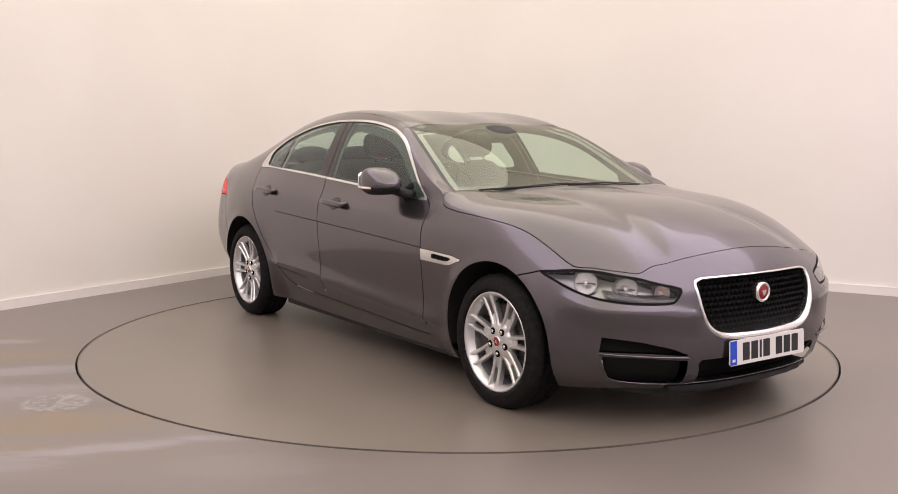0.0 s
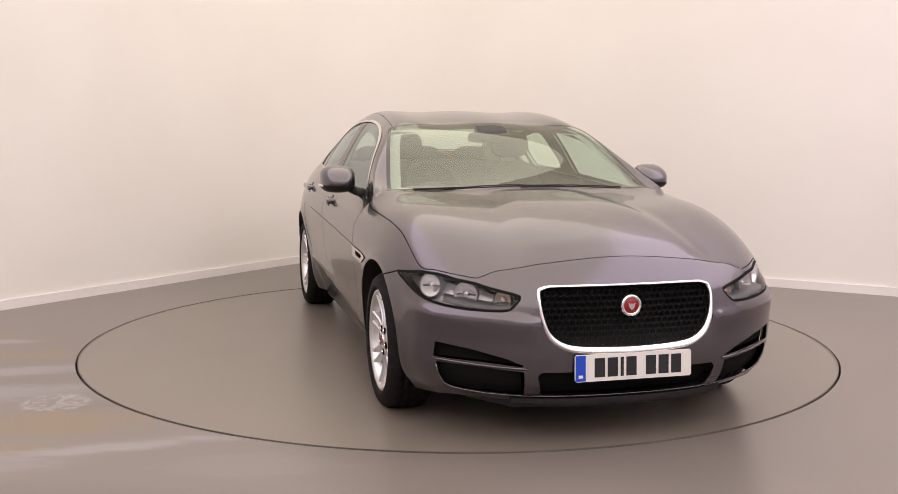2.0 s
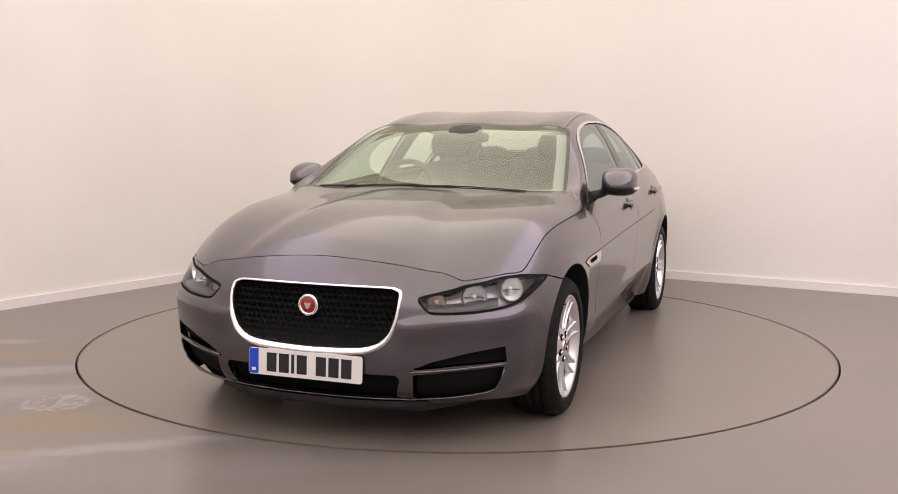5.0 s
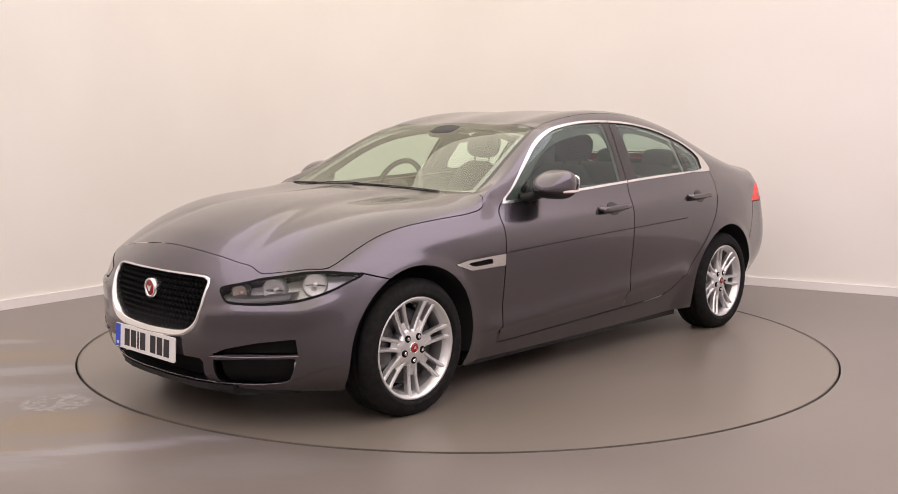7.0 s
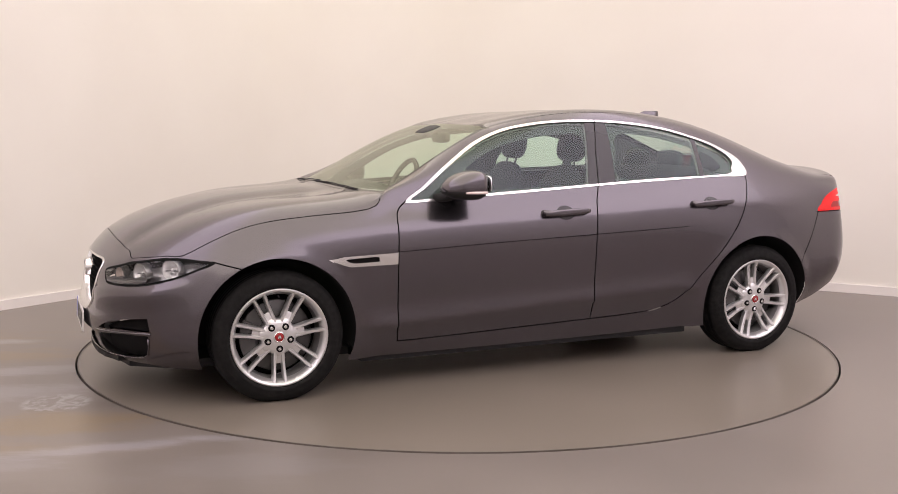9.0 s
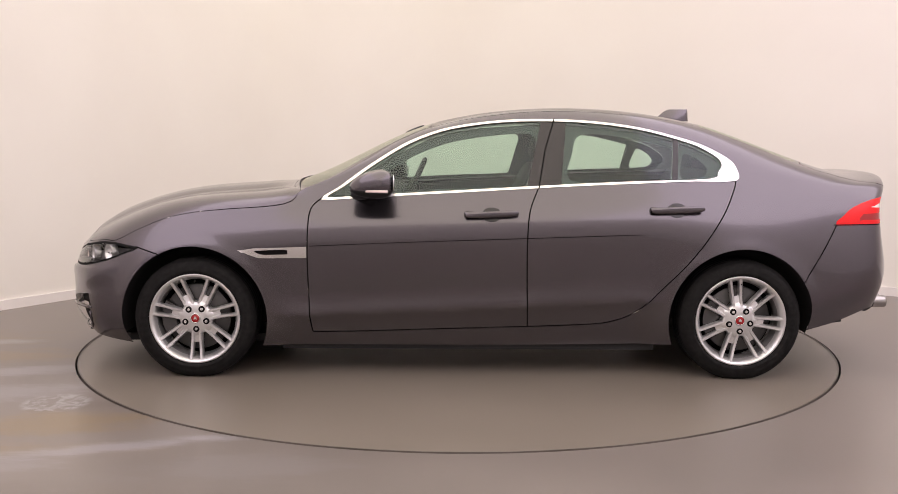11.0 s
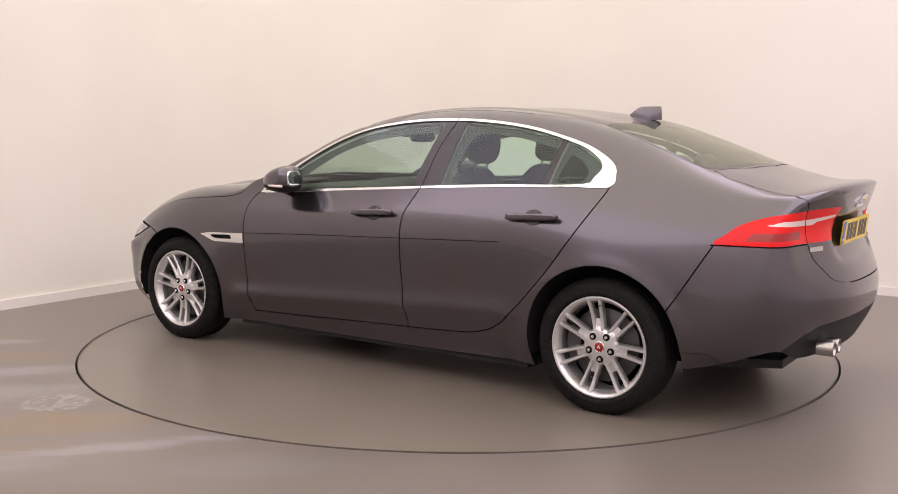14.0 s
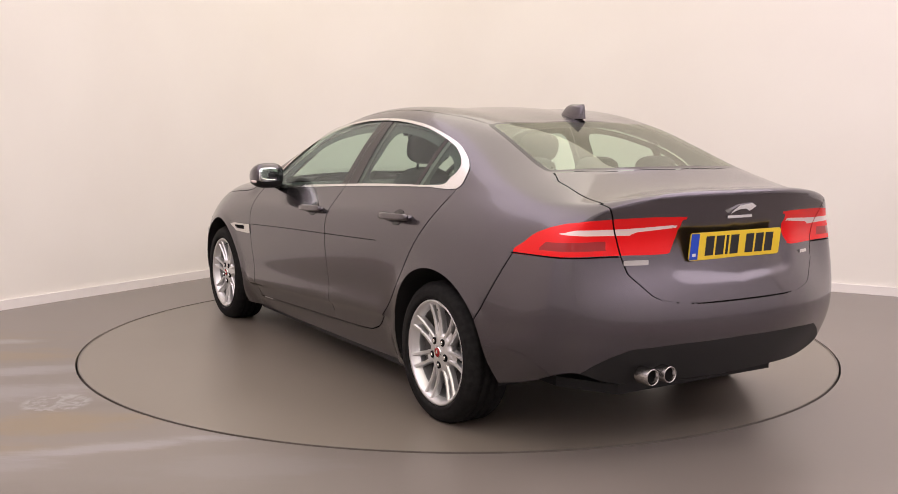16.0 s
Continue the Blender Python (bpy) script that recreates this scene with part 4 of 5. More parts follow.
def build_wheel(phase):
    bm = bmesh.new()
    revolve(bm, [(0.193, -0.045), (0.199, -0.028), (0.206, -0.014), (0.213, -0.006), (0.2205, -0.003), (0.2235, -0.009), (0.2235, -0.018)], seg=72)
    wheel = part("wheel", finish(bm), ALLOY, car, "silver alloy wheel with paired spokes")
    bm = bmesh.new()
    revolve(bm, [(0.205, -0.19), (0.219, -0.19), (0.222, -0.18), (0.208, -0.165), (0.186, -0.10), (0.193, -0.045)], seg=72)
    part("barrel", finish(bm), BARREL, wheel, "shaded inner barrel of the wheel")
    bm = bmesh.new()
    prof = [(0.235, -0.012), (0.239, -0.004), (0.244, 0.002), (0.256, 0.006), (0.259, 0.0045), (0.275, 0.006), (0.278, 0.0045), (0.291, 0.0), (0.304, -0.012), (0.311, -0.025)]
    for y0 in (-0.028, -0.068, -0.108, -0.148):
        prof += [(0.317, y0 - 0.006), (0.317, y0 - 0.03), (0.309, y0 - 0.031), (0.309, y0 - 0.038)]
    prof += [(0.311, -0.192), (0.291, -0.205), (0.262, -0.208), (0.239, -0.2), (0.235, -0.19)]
    revolve(bm, prof, seg=96, closed=True)
    for v in bm.verts:  # flattened where it bears on the floor
        v.co.z = max(v.co.z, -HUB_Z)
    tyre = part("tyre", finish(bm), RUBBER, wheel, "black rubber tyre")
    # the hub: a scalloped plate that runs out into the spokes
    bm = bmesh.new()
    rings = []
    for q, y in ((0.0, -0.024), (0.035, -0.024), (0.06, -0.027), (0.078, -0.031), (0.088, -0.04), (0.088, -0.085), (0.0, -0.085)):
        ring = []
        for i in range(84):
            a = 2 * math.pi * i / 84
            k = q * (1 + (0.07 * math.cos(7 * a) if q > 0.07 else 0))
            ring.append(bm.verts.new((k * math.sin(a), y, k * math.cos(a))))
        rings.append(ring)
    for a, b in zip(rings, rings[1:]):
        for i in range(84):
            bm.faces.new((a[i], a[(i + 1) % 84], b[(i + 1) % 84], b[i]))
    hub = part("hub", finish(bm), ALLOY, wheel)
    hub.matrix_basis = pose(0, 0, 0, 0, phase, 0)
    # a pair of spokes with a shallow web between them
    bm = bmesh.new()
    cross = ((-1, 0.0), (-0.82, 0.75), (-0.45, 1.0), (0.45, 1.0), (0.82, 0.75), (1, 0.0))
    for sgn in (1, -1):
        rings = []
        for i in range(9):
            s = i / 8
            r = 0.068 + 0.143 * s
            off = sgn * (0.0175 + 0.0085 * s**1.2)
            half = 0.0105 + 0.0005 * math.cos(2 * math.pi * s)
            face = -0.029 + 0.019 * s**1.6 - 0.004 * math.sin(math.pi * s)
            rings.append([bm.verts.new((off + half * cx, face - 0.03 * (1 - cy), r)) for cx, cy in cross])
        for a, b in zip(rings, rings[1:]):
            for i in range(6):
                bm.faces.new((a[i], a[(i + 1) % 6], b[(i + 1) % 6], b[i]))
        bm.faces.new(rings[0]), bm.faces.new(rings[-1])
    web = [[bm.verts.new((x, y, r)) for x in (-w, w)] for w, y, r in ((0.012, -0.034, 0.08), (0.013, -0.038, 0.10), (0.014, -0.042, 0.122))]
    for a, b in zip(web, web[1:]):
        bm.faces.new((a[0], a[1], b[1], b[0]))
    bmesh.ops.recalc_face_normals(bm, faces=bm.faces)
    first = part("spoke", bm, ALLOY, wheel)
    first.matrix_basis = pose(0, 0, 0, 0, phase, 0)
    for k in range(1, 7):
        ob = first.copy()
        scene.collection.objects.link(ob)
        ob.matrix_basis = pose(0, 0, 0, 0, phase + 360 / 7 * k, 0)
    bm = bmesh.new()
    revolve(bm, [(0.0, -0.016), (0.016, -0.016), (0.020, -0.018), (0.021, -0.03), (0.0, -0.03)], seg=28)
    cap = part("centre_cap", finish(bm), BADGE_RED, wheel, "red round centre cap with a plain silver emblem")
    bm = bmesh.new()
    thick_plate(bm, [(-0.008, 0.007), (-0.006, -0.004), (-0.002, -0.009), (0.002, -0.009), (0.006, -0.004), (0.008, 0.007), (0.003, 0.004), (-0.003, 0.004)],
                Matrix.Translation((0, -0.0158, 0)) @ pose(0, 0, 0, -90, 0, 0), 0.0012)
    part("cap_emblem", finish(bm, False), CHROME, cap)
    bm = bmesh.new()
    revolve(bm, [(0.020, -0.0185), (0.022, -0.017), (0.024, -0.018), (0.026, -0.023), (0.026, -0.03)], seg=28)
    part("cap_ring", finish(bm), CHROME, wheel)
    bm = bmesh.new()
    revolve(bm, [(0.0, -0.0165), (0.0065, -0.0165), (0.0085, -0.02), (0.0085, -0.035)], Matrix.Translation((0, 0, 0.054)), seg=6)
    nut = part("wheel_nut", finish(bm, False), CHROME, wheel, "bright wheel nut")
    # dark disc just proud of the hub for the shade round each nut
    bm = bmesh.new()
    revolve(bm, [(0.0, -0.0225), (0.013, -0.0225), (0.0155, -0.0235), (0.0155, -0.04)], Matrix.Translation((0, 0, 0.054)), seg=20)
    socket = part("nut_socket", finish(bm), DARK, wheel, "dark disc for the shade in a wheel nut socket")
    for k in range(5):
        for ob in (socket, nut):
            if k:
                ob = ob.copy()
                scene.collection.objects.link(ob)
            ob.matrix_basis = pose(0, 0, 0, 0, 182 + 72 * k, 0)
    bm = bmesh.new()
    revolve(bm, [(0.07, -0.085), (0.16, -0.085), (0.163, -0.088), (0.163, -0.108), (0.16, -0.111), (0.07, -0.111)], seg=56)
    part("brake_disc", finish(bm), IRON, wheel, "iron brake disc")
    bm = bmesh.new()
    pts = [(0.105 * math.cos(a), 0.105 * math.sin(a)) for a in np.linspace(-0.5, 0.5, 8)] + [(0.172 * math.cos(a), 0.172 * math.sin(a)) for a in np.linspace(0.5, -0.5, 8)]
    thick_plate(bm, pts, Matrix.Translation((0, -0.06, 0)) @ pose(0, 0, 0, 90, 0, 0), 0.06)
    part("brake_caliper", finish(bm, False), IRON, wheel)
    bm = bmesh.new()
    revolve(bm, [(0.0, -0.19), (0.205, -0.19)], seg=40)
    part("dust_shield", finish(bm), DARK, wheel)
    # the valve
    bm = bmesh.new()
    tube(bm, [(0.0, -0.035, 0.188), (0.0, -0.018, 0.180)], 0.004, 8)
    part("valve", finish(bm), PLASTIC, wheel)
    for me in {o.data for o in (wheel, *wheel.children_recursive) if o is not tyre}:
        me.transform(Matrix.Diagonal((1.06, 1.0, 1.06, 1.0)))
    return wheel


for (wx, sd, phase) in ((1.4175, 1, 180), (-1.4175, 1, 8), (1.4175, -1, 20), (-1.4175, -1, 40)):
    w = build_wheel(phase)
    w.matrix_basis = pose(wx, sd * WHEEL_Y, HUB_Z, 0, 0, 0 if sd > 0 else 180)

# Wheel arch liners and floor pan.
for cx, cz, r in ARCHES:
    for sd in BOTH:
        bm = bmesh.new()
        rows = []
        turns = np.linspace(-0.22, math.pi + 0.22, 41)
        edge_y = [skin_y(cx + r * math.cos(a), cz + r * math.sin(a)) - 0.003 for a in turns]
        for inset, k in ((0.0, 0.9995), (0.03, 1.0), (0.30, 0.99)):
            rows.append([bm.verts.new((cx + r * k * math.cos(a), sd * (y0 - inset), cz + r * k * math.sin(a))) for a, y0 in zip(turns, edge_y)])
        for a, b in zip(rows, rows[1:]):
            for i in range(40):
                bm.faces.new((a[i], a[i + 1], b[i + 1], b[i]))
        bm.faces.new(rows[-1])
        part("arch_liner", finish(bm), PLASTIC, car, "black wheel arch liner")
bm = bmesh.new()
plan = [(-1.04, 0.60), (-1.0, 0.60), (-0.99, 0.79), (0.98, 0.79), (0.99, 0.6), (1.85, 0.60), (2.06, 0.45), (2.12, 0.2)]
thick_plate(bm, plan + [(x, -y) for x, y in plan[::-1]], Matrix.Translation((0, 0, 0.132)), 0.04)
part("underbody", finish(bm, False), PLASTIC, car, "black underbody tray")
bm = bmesh.new()
box(bm, 1.86, 1.88, -0.72, 0.72, 0.18, 0.62)
part("bumper_core", finish(bm, False), DARK, front_bumper, "black core behind the bumper openings")
bm = bmesh.new()
plan = [(-2.12, 0.45), (-1.88, 0.58), (-1.04, 0.58)]
thick_plate(bm, plan + [(x, -y) for x, y in plan[::-1]], Matrix.Translation((0, 0, 0.222)), 0.04)
part("rear_floor_pan", finish(bm, False), PLASTIC, car, "black floor pan under the boot")

# Grille mesh, intakes behind the bumper.


def backing(name, labels_name, depth, mat, label, parent, sides=BOTH):
    pick = SKIN.f[outline(SKIN.c, labels_name) < 0.0]
    used = np.unique(pick)
    back = np.full(len(SKIN.v), -1)
    back[used] = np.arange(len(used))
    v = SKIN.v[used].copy()
    v[:, 0] -= depth
    f = back[pick]
    vv = np.concatenate([v * (1, sd, 1) for sd in sides])
    ff = np.concatenate([(f if sd > 0 else f[:, ::-1]) + k * len(v) for k, sd in enumerate(sides)])
    me = bpy.data.meshes.new(name)
    me.from_pydata(vv.tolist(), [], ff.tolist())
    me.materials.append(mat)
    ob = new(name, me)
    ob.parent = parent
    return tagged(ob, label)


backing("grille_back", "grille", 0.05, DARK, "black grille backing", front_bumper)
backing("intake_back", "low_intake", 0.06, DARK, "black lower intake", front_bumper)
for sd in BOTH:
    backing("intake_back", "slot_intake", 0.045, DARK, "black slot intake", front_bumper, (sd,))
    backing("intake_back", "side_intake", 0.045, DARK, "black side intake", front_bumper, (sd,))


def skin_x(y, z, nose=True):
    """How far forward the nose, or back the tail, reaches at this width and height."""
    d = np.hypot(SKIN.v[:, 1] - abs(y), SKIN.v[:, 2] - z) + np.where((SKIN.v[:, 0] > 1.5) if nose else (SKIN.v[:, 0] < -1.5), 0, 9)
    near = np.argsort(d)[:4]
    wgt = 1 / (d[near] + 1e-4)
    return float((SKIN.v[near, 0] * wgt).sum() / wgt.sum())


def grille_surround():
    """A rounded moulding between the outer and the inner outline of the grille."""
    bm = bmesh.new()
    outer, inner = OUTLINES["grille_ring"][2], OUTLINES["grille"][2]
    keep = [k for k in range(len(outer)) if outer[k][0] > -0.001 and inner[k][0] > -0.001]
    for sd in BOTH:
        rows = []
        for k in keep:
            row = []
            for s in np.linspace(0, 1, 9):
                y, z = outer[k] * (1 - s) + inner[k] * s
                lift = 0.011 * math.sin(math.pi * s) ** 0.6 - 0.012 * s
                row.append(bm.verts.new((skin_x(y, z) + lift, sd * max(y, 0), z)))
            deep = row[-1].co
            row.append(bm.verts.new((deep.x - 0.05, deep.y, deep.z)))
            rows.append(row)
        for a, b in zip(rows, rows[1:]):
            for i in range(9):
                bm.faces.new((a[i], a[i + 1], b[i + 1], b[i]))
    part("grille_surround", finish(bm), CHROME, front_bumper, "polished chrome grille surround")


grille_surround()


def grille_mesh():
    bm = bmesh.new()
    line = OUTLINES["grille"][2]
    px, pz = 0.0275, 0.0245
    for row in range(0, 11):
        for col in range(-14, 15):
            y = (col + 0.5 * (row % 2)) * px
            z = 0.405 + row * pz
            if reach(np.array([[abs(y), z]]), line)[0] > -0.006:
                continue
            x = 2.247 - 0.15 * (z - 0.5) ** 2 - 0.22 * y * y - 0.046 - max(0, z - 0.55) * 0.25
            ring = []
            for k in range(6):
                a = math.pi / 3 * k + math.pi / 6
                ring.append((math.cos(a), math.sin(a)))
            out = [bm.verts.new((x, y + c * px * 0.56, z + s * pz * 0.62)) for c, s in ring]
            inn = [bm.verts.new((x - 0.002, y + c * px * 0.45, z + s * pz * 0.48)) for c, s in ring]
            deep = [bm.verts.new((x - 0.015, y + c * px * 0.42, z + s * pz * 0.45)) for c, s in ring]
            for k in range(6):
                j = (k + 1) % 6
                bm.faces.new((out[k], out[j], inn[j], inn[k]))
                bm.faces.new((inn[k], inn[j], deep[j], deep[k]))
    bmesh.ops.recalc_face_normals(bm, faces=bm.faces)
    tagged(part("grille_mesh", bm, GRILLE, front_bumper, "black honeycomb grille"), kind="stuff")


grille_mesh()
bm = bmesh.new()
revolve(bm, [(0.0, 0.006), (0.033, 0.006), (0.036, 0.0), (0.036, -0.03), (0.0, -0.03)], Matrix.Translation((2.216, 0, 0.575)) @ pose(0, 0, 0, 0, 0, -90), seg=40)
part("badge", finish(bm), BADGE_RED, front_bumper, "round dark red badge")
bm = bmesh.new()
revolve(bm, [(0.033, 0.006), (0.036, 0.010), (0.043, 0.009), (0.046, 0.0), (0.046, -0.03)], Matrix.Translation((2.216, 0, 0.575)) @ pose(0, 0, 0, 0, 0, -90), seg=40)
part("badge_ring", finish(bm), CHROME, front_bumper, "chrome badge ring")
bm = bmesh.new()
thick_plate(bm, [(-0.016, 0.012), (-0.011, -0.006), (-0.004, -0.016), (0.004, -0.016), (0.011, -0.006), (0.016, 0.012), (0.006, 0.008), (-0.006, 0.008)],
            Matrix.Translation((2.220, 0, 0.575)) @ Matrix(((0, 0, 1, 0), (1, 0, 0, 0), (0, 1, 0, 0), (0, 0, 0, 1))), 0.007)
part("badge_emblem", finish(bm, False), CHROME, front_bumper, "plain silver emblem")



FACE_X = Matrix(((0, 0, 1, 0), (1, 0, 0, 0), (0, 1, 0, 0), (0, 0, 0, 1)))


def rect(x0, x1, y0, y1):
    return [(x0, y0), (x1, y0), (x1, y1), (x0, y1)]


def number_plate(x, z, turn, lean, mat, label):
    """A plate of 520 by 111 mm with a blue band and plain dark bars for its characters. It faces +x before it is turned."""
    m = pose(x, 0, z, 0, 0, turn) @ pose(0, 0, 0, 0, lean, 0) @ FACE_X
    w, h, c = 0.26, 0.0555, 0.008
    bm = bmesh.new()
    thick_plate(bm, [(-w + c, -h), (w - c, -h), (w, -h + c), (w, h - c), (w - c, h), (-w + c, h), (-w, h - c), (-w, -h + c)], m, 0.006)
    plate = part("number_plate", finish(bm, False), mat, car, label)
    bm = bmesh.new()
    thick_plate(bm, rect(-w + 0.002, -w + 0.046, -h + 0.003, h - 0.003), m @ Matrix.Translation((0, 0, 0.0055)), 0.0012)
    part("blue_band", finish(bm, False), PLATE_BLUE, plate, "blue band of a number plate")
    bm = bmesh.new()
    thick_plate(bm, rect(-w + 0.015, -w + 0.034, -h + 0.016, -h + 0.028), m @ Matrix.Translation((0, 0, 0.0068)), 0.0006)
    part("band_mark", finish(bm, False), PLATE_WHITE, plate)
    at = -w + 0.085
    for k, wide in enumerate((0.046, 0.046, 0.014, 0.046, 0.046, 0.046, 0.046)):
        if k == 4:
            at += 0.030
        bm = bmesh.new()
        thick_plate(bm, rect(at, at + wide, -0.0395, 0.0395), m @ Matrix.Translation((0, 0, 0.0055)), 0.0012)
        part("bar", finish(bm, False), PLATE_INK, plate)
        at += wide + 0.0115
    return plate


number_plate(2.254, 0.331, 0, -3, PLATE_WHITE, "white number plate with a blue band and dark bars")
number_plate(-2.302, 0.835, 180, 6, PLATE_YELLOW, "yellow number plate with a blue band and dark bars")

# Splitter under the nose.
bm = bmesh.new()
edge = [(skin_x(y, 0.2) + 0.006 - 0.02 * (abs(y) / 0.48) ** 4, y) for y in np.linspace(-0.48, 0.48, 25)]
thick_plate(bm, edge + [(x - 0.09, y) for x, y in edge[::-1]], Matrix.Translation((0, 0, 0.168)), 0.022)
part("splitter", finish(bm, False), PLASTIC, front_bumper, "black splitter under the nose")
bm = bmesh.new()
tube(bm, [(skin_x(y, 0.2) + 0.004, y, 0.2) for y in np.linspace(-0.42, 0.42, 25)], 0.0035)
part("chin_strip", finish(bm), PAINT, front_bumper, "pale edge strip below the intake")
for sd in BOTH:
    bm = bmesh.new()
    tube(bm, [(skin_x(y, z) + 0.002, sd * y, z) for y, z in ((0.42, 0.2), (0.5, 0.203), (0.58, 0.208), (0.66, 0.217), (0.71, 0.226), (0.742, 0.243), (0.765, 0.285), (0.775, 0.325))], 0.004)
    part("intake_edge", finish(bm), PAINT, front_bumper, "raised edge round the side intake")
    bm = bmesh.new()
    tube(bm, [(skin_x(y, 0.335) + 0.001, sd * y, z) for y, z in zip(np.linspace(0.44, 0.785, 12), np.linspace(0.326, 0.348, 12))], 0.0055)
    part("intake_blade", finish(bm), PAINT, front_bumper)

# Lamp bowls, each a deep chrome dish round a bulb, with a dark bezel between them.
for sd in BOTH:
    lamp = [o for o in car.children if o.name.startswith("headlamp")][0 if sd > 0 else 1]
    for bx, by, bz, r, mat, nm in ((2.014, 0.650, 0.615, 0.046, BOWL, "reflector"), (1.892, 0.770, 0.637, 0.046, BOWL, "reflector"), (2.092, 0.516, 0.597, 0.034, AMBER, "indicator")):
        aim = -62 if by < 0.7 else -48
        m = pose(bx, sd * by, bz, 0, 0, aim if sd > 0 else -180 - aim)
        bm = bmesh.new()
        revolve(bm, [(0.0, -0.036), (r * 0.3, -0.035), (r * 0.62, -0.026), (r * 0.88, -0.011), (r, 0.004)], m, seg=32)
        part(nm, finish(bm), mat, lamp, "amber turn lamp" if nm == "indicator" else "chrome reflector bowl")
        bm = bmesh.new()
        revolve(bm, [(r, 0.004), (r * 1.05, 0.008), (r * 1.12, 0.005), (r * 1.14, -0.03)], m, seg=32)
        part("bowl_ring", finish(bm), HOUSING if nm == "reflector" else BEZEL, lamp, "satin ring round the bowl")
        bm = bmesh.new()
        revolve(bm, [(0.0, -0.004), (0.008, -0.006), (0.011, -0.014), (0.011, -0.036)], m, seg=16)
        part("bulb", finish(bm), BOWL if nm == "reflector" else AMBER, lamp)
        if nm == "reflector":
            bm = bmesh.new()
            tube(bm, [tuple(m @ Vector((-r * 0.95, -0.012, -r * 0.1))), tuple(m @ Vector((0, -0.008, 0))), tuple(m @ Vector((r * 0.95, -0.012, -r * 0.1)))], 0.0035, 6)
            part("bulb_bridge", finish(bm), BEZEL, lamp)
    # dark shelf under the bowls
    bm = bmesh.new()
    shelf = []
    for y in np.linspace(0.46, 0.75, 12):
        z = float(np.interp(y, [0.46, 0.6, 0.75, 0.84], [0.562, 0.565, 0.588, 0.612]))
        x = skin_x(y, z)
        shelf.append([bm.verts.new((x - d, sd * (y - d * 0.35), z + h)) for d, h in ((0.008, -0.004), (0.012, 0.012), (0.075, 0.022))])
    for a, b in zip(shelf, shelf[1:]):
        for i in range(2):
            bm.faces.new((a[i], a[i + 1], b[i + 1], b[i]))
    part("lamp_shelf", finish(bm), BEZEL, lamp, "dark shelf under the bowls")

# Door mirrors.
for sd in BOTH:
    door = DOORS["front", sd]

    def lean_cap(q):
        k = (q.x + 0.11) / 0.22
        return Vector((q.x + 0.02, q.y * (1 - 0.34 * k * k) - sd * 0.02 * k, q.z * (1 - 0.52 * k * k) - 0.022 * k * k))
    m = pose(0.472, sd * 0.952, 1.018, 0, 0, sd * 8)
    bm = bmesh.new()
    round_box(bm, (0.22, 0.205, 0.158), m, 3.0, 16, lean_cap)
    geom = bm.verts[:] + bm.edges[:] + bm.faces[:]
    bmesh.ops.bisect_plane(bm, geom=geom, plane_co=(0, 0, 0.985), plane_no=(0, 0, 1), clear_inner=True)
    part("mirror_cap", finish(bm), PAINT, door, "grey painted mirror cap")
    bm = bmesh.new()
    round_box(bm, (0.222, 0.207, 0.16), m, 3.0, 16, lean_cap)
    bmesh.ops.bisect_plane(bm, geom=bm.verts[:] + bm.edges[:] + bm.faces[:], plane_co=(0, 0, 0.986), plane_no=(0, 0, 1), clear_outer=True)
    tube(bm, [(0.50, sd * 0.88, 0.968), (0.54, sd * 0.85, 0.952), (0.60, sd * 0.815, 0.945)], 0.024)
    part("mirror_base", finish(bm), PLASTIC, door, "black mirror base")
    bm = bmesh.new()
    round_box(bm, (0.008, 0.122, 0.084), pose(0.3845, sd * 0.965, 1.022, 0, 0, sd * 8), 5.0, 10)
    part("mirror_glass", finish(bm), MIRROR, door, "mirror glass")
    bm = bmesh.new()
    tube(bm, [(0.575, sd * 0.985, 0.985), (0.55, sd * 1.006, 0.984), (0.51, sd * 1.026, 0.983), (0.46, sd * 1.038, 0.982), (0.405, sd * 1.037, 0.982)], 0.0075)
    part("mirror_indicator", finish(bm), CLEAR_LAMP, door, "pale indicator strip")


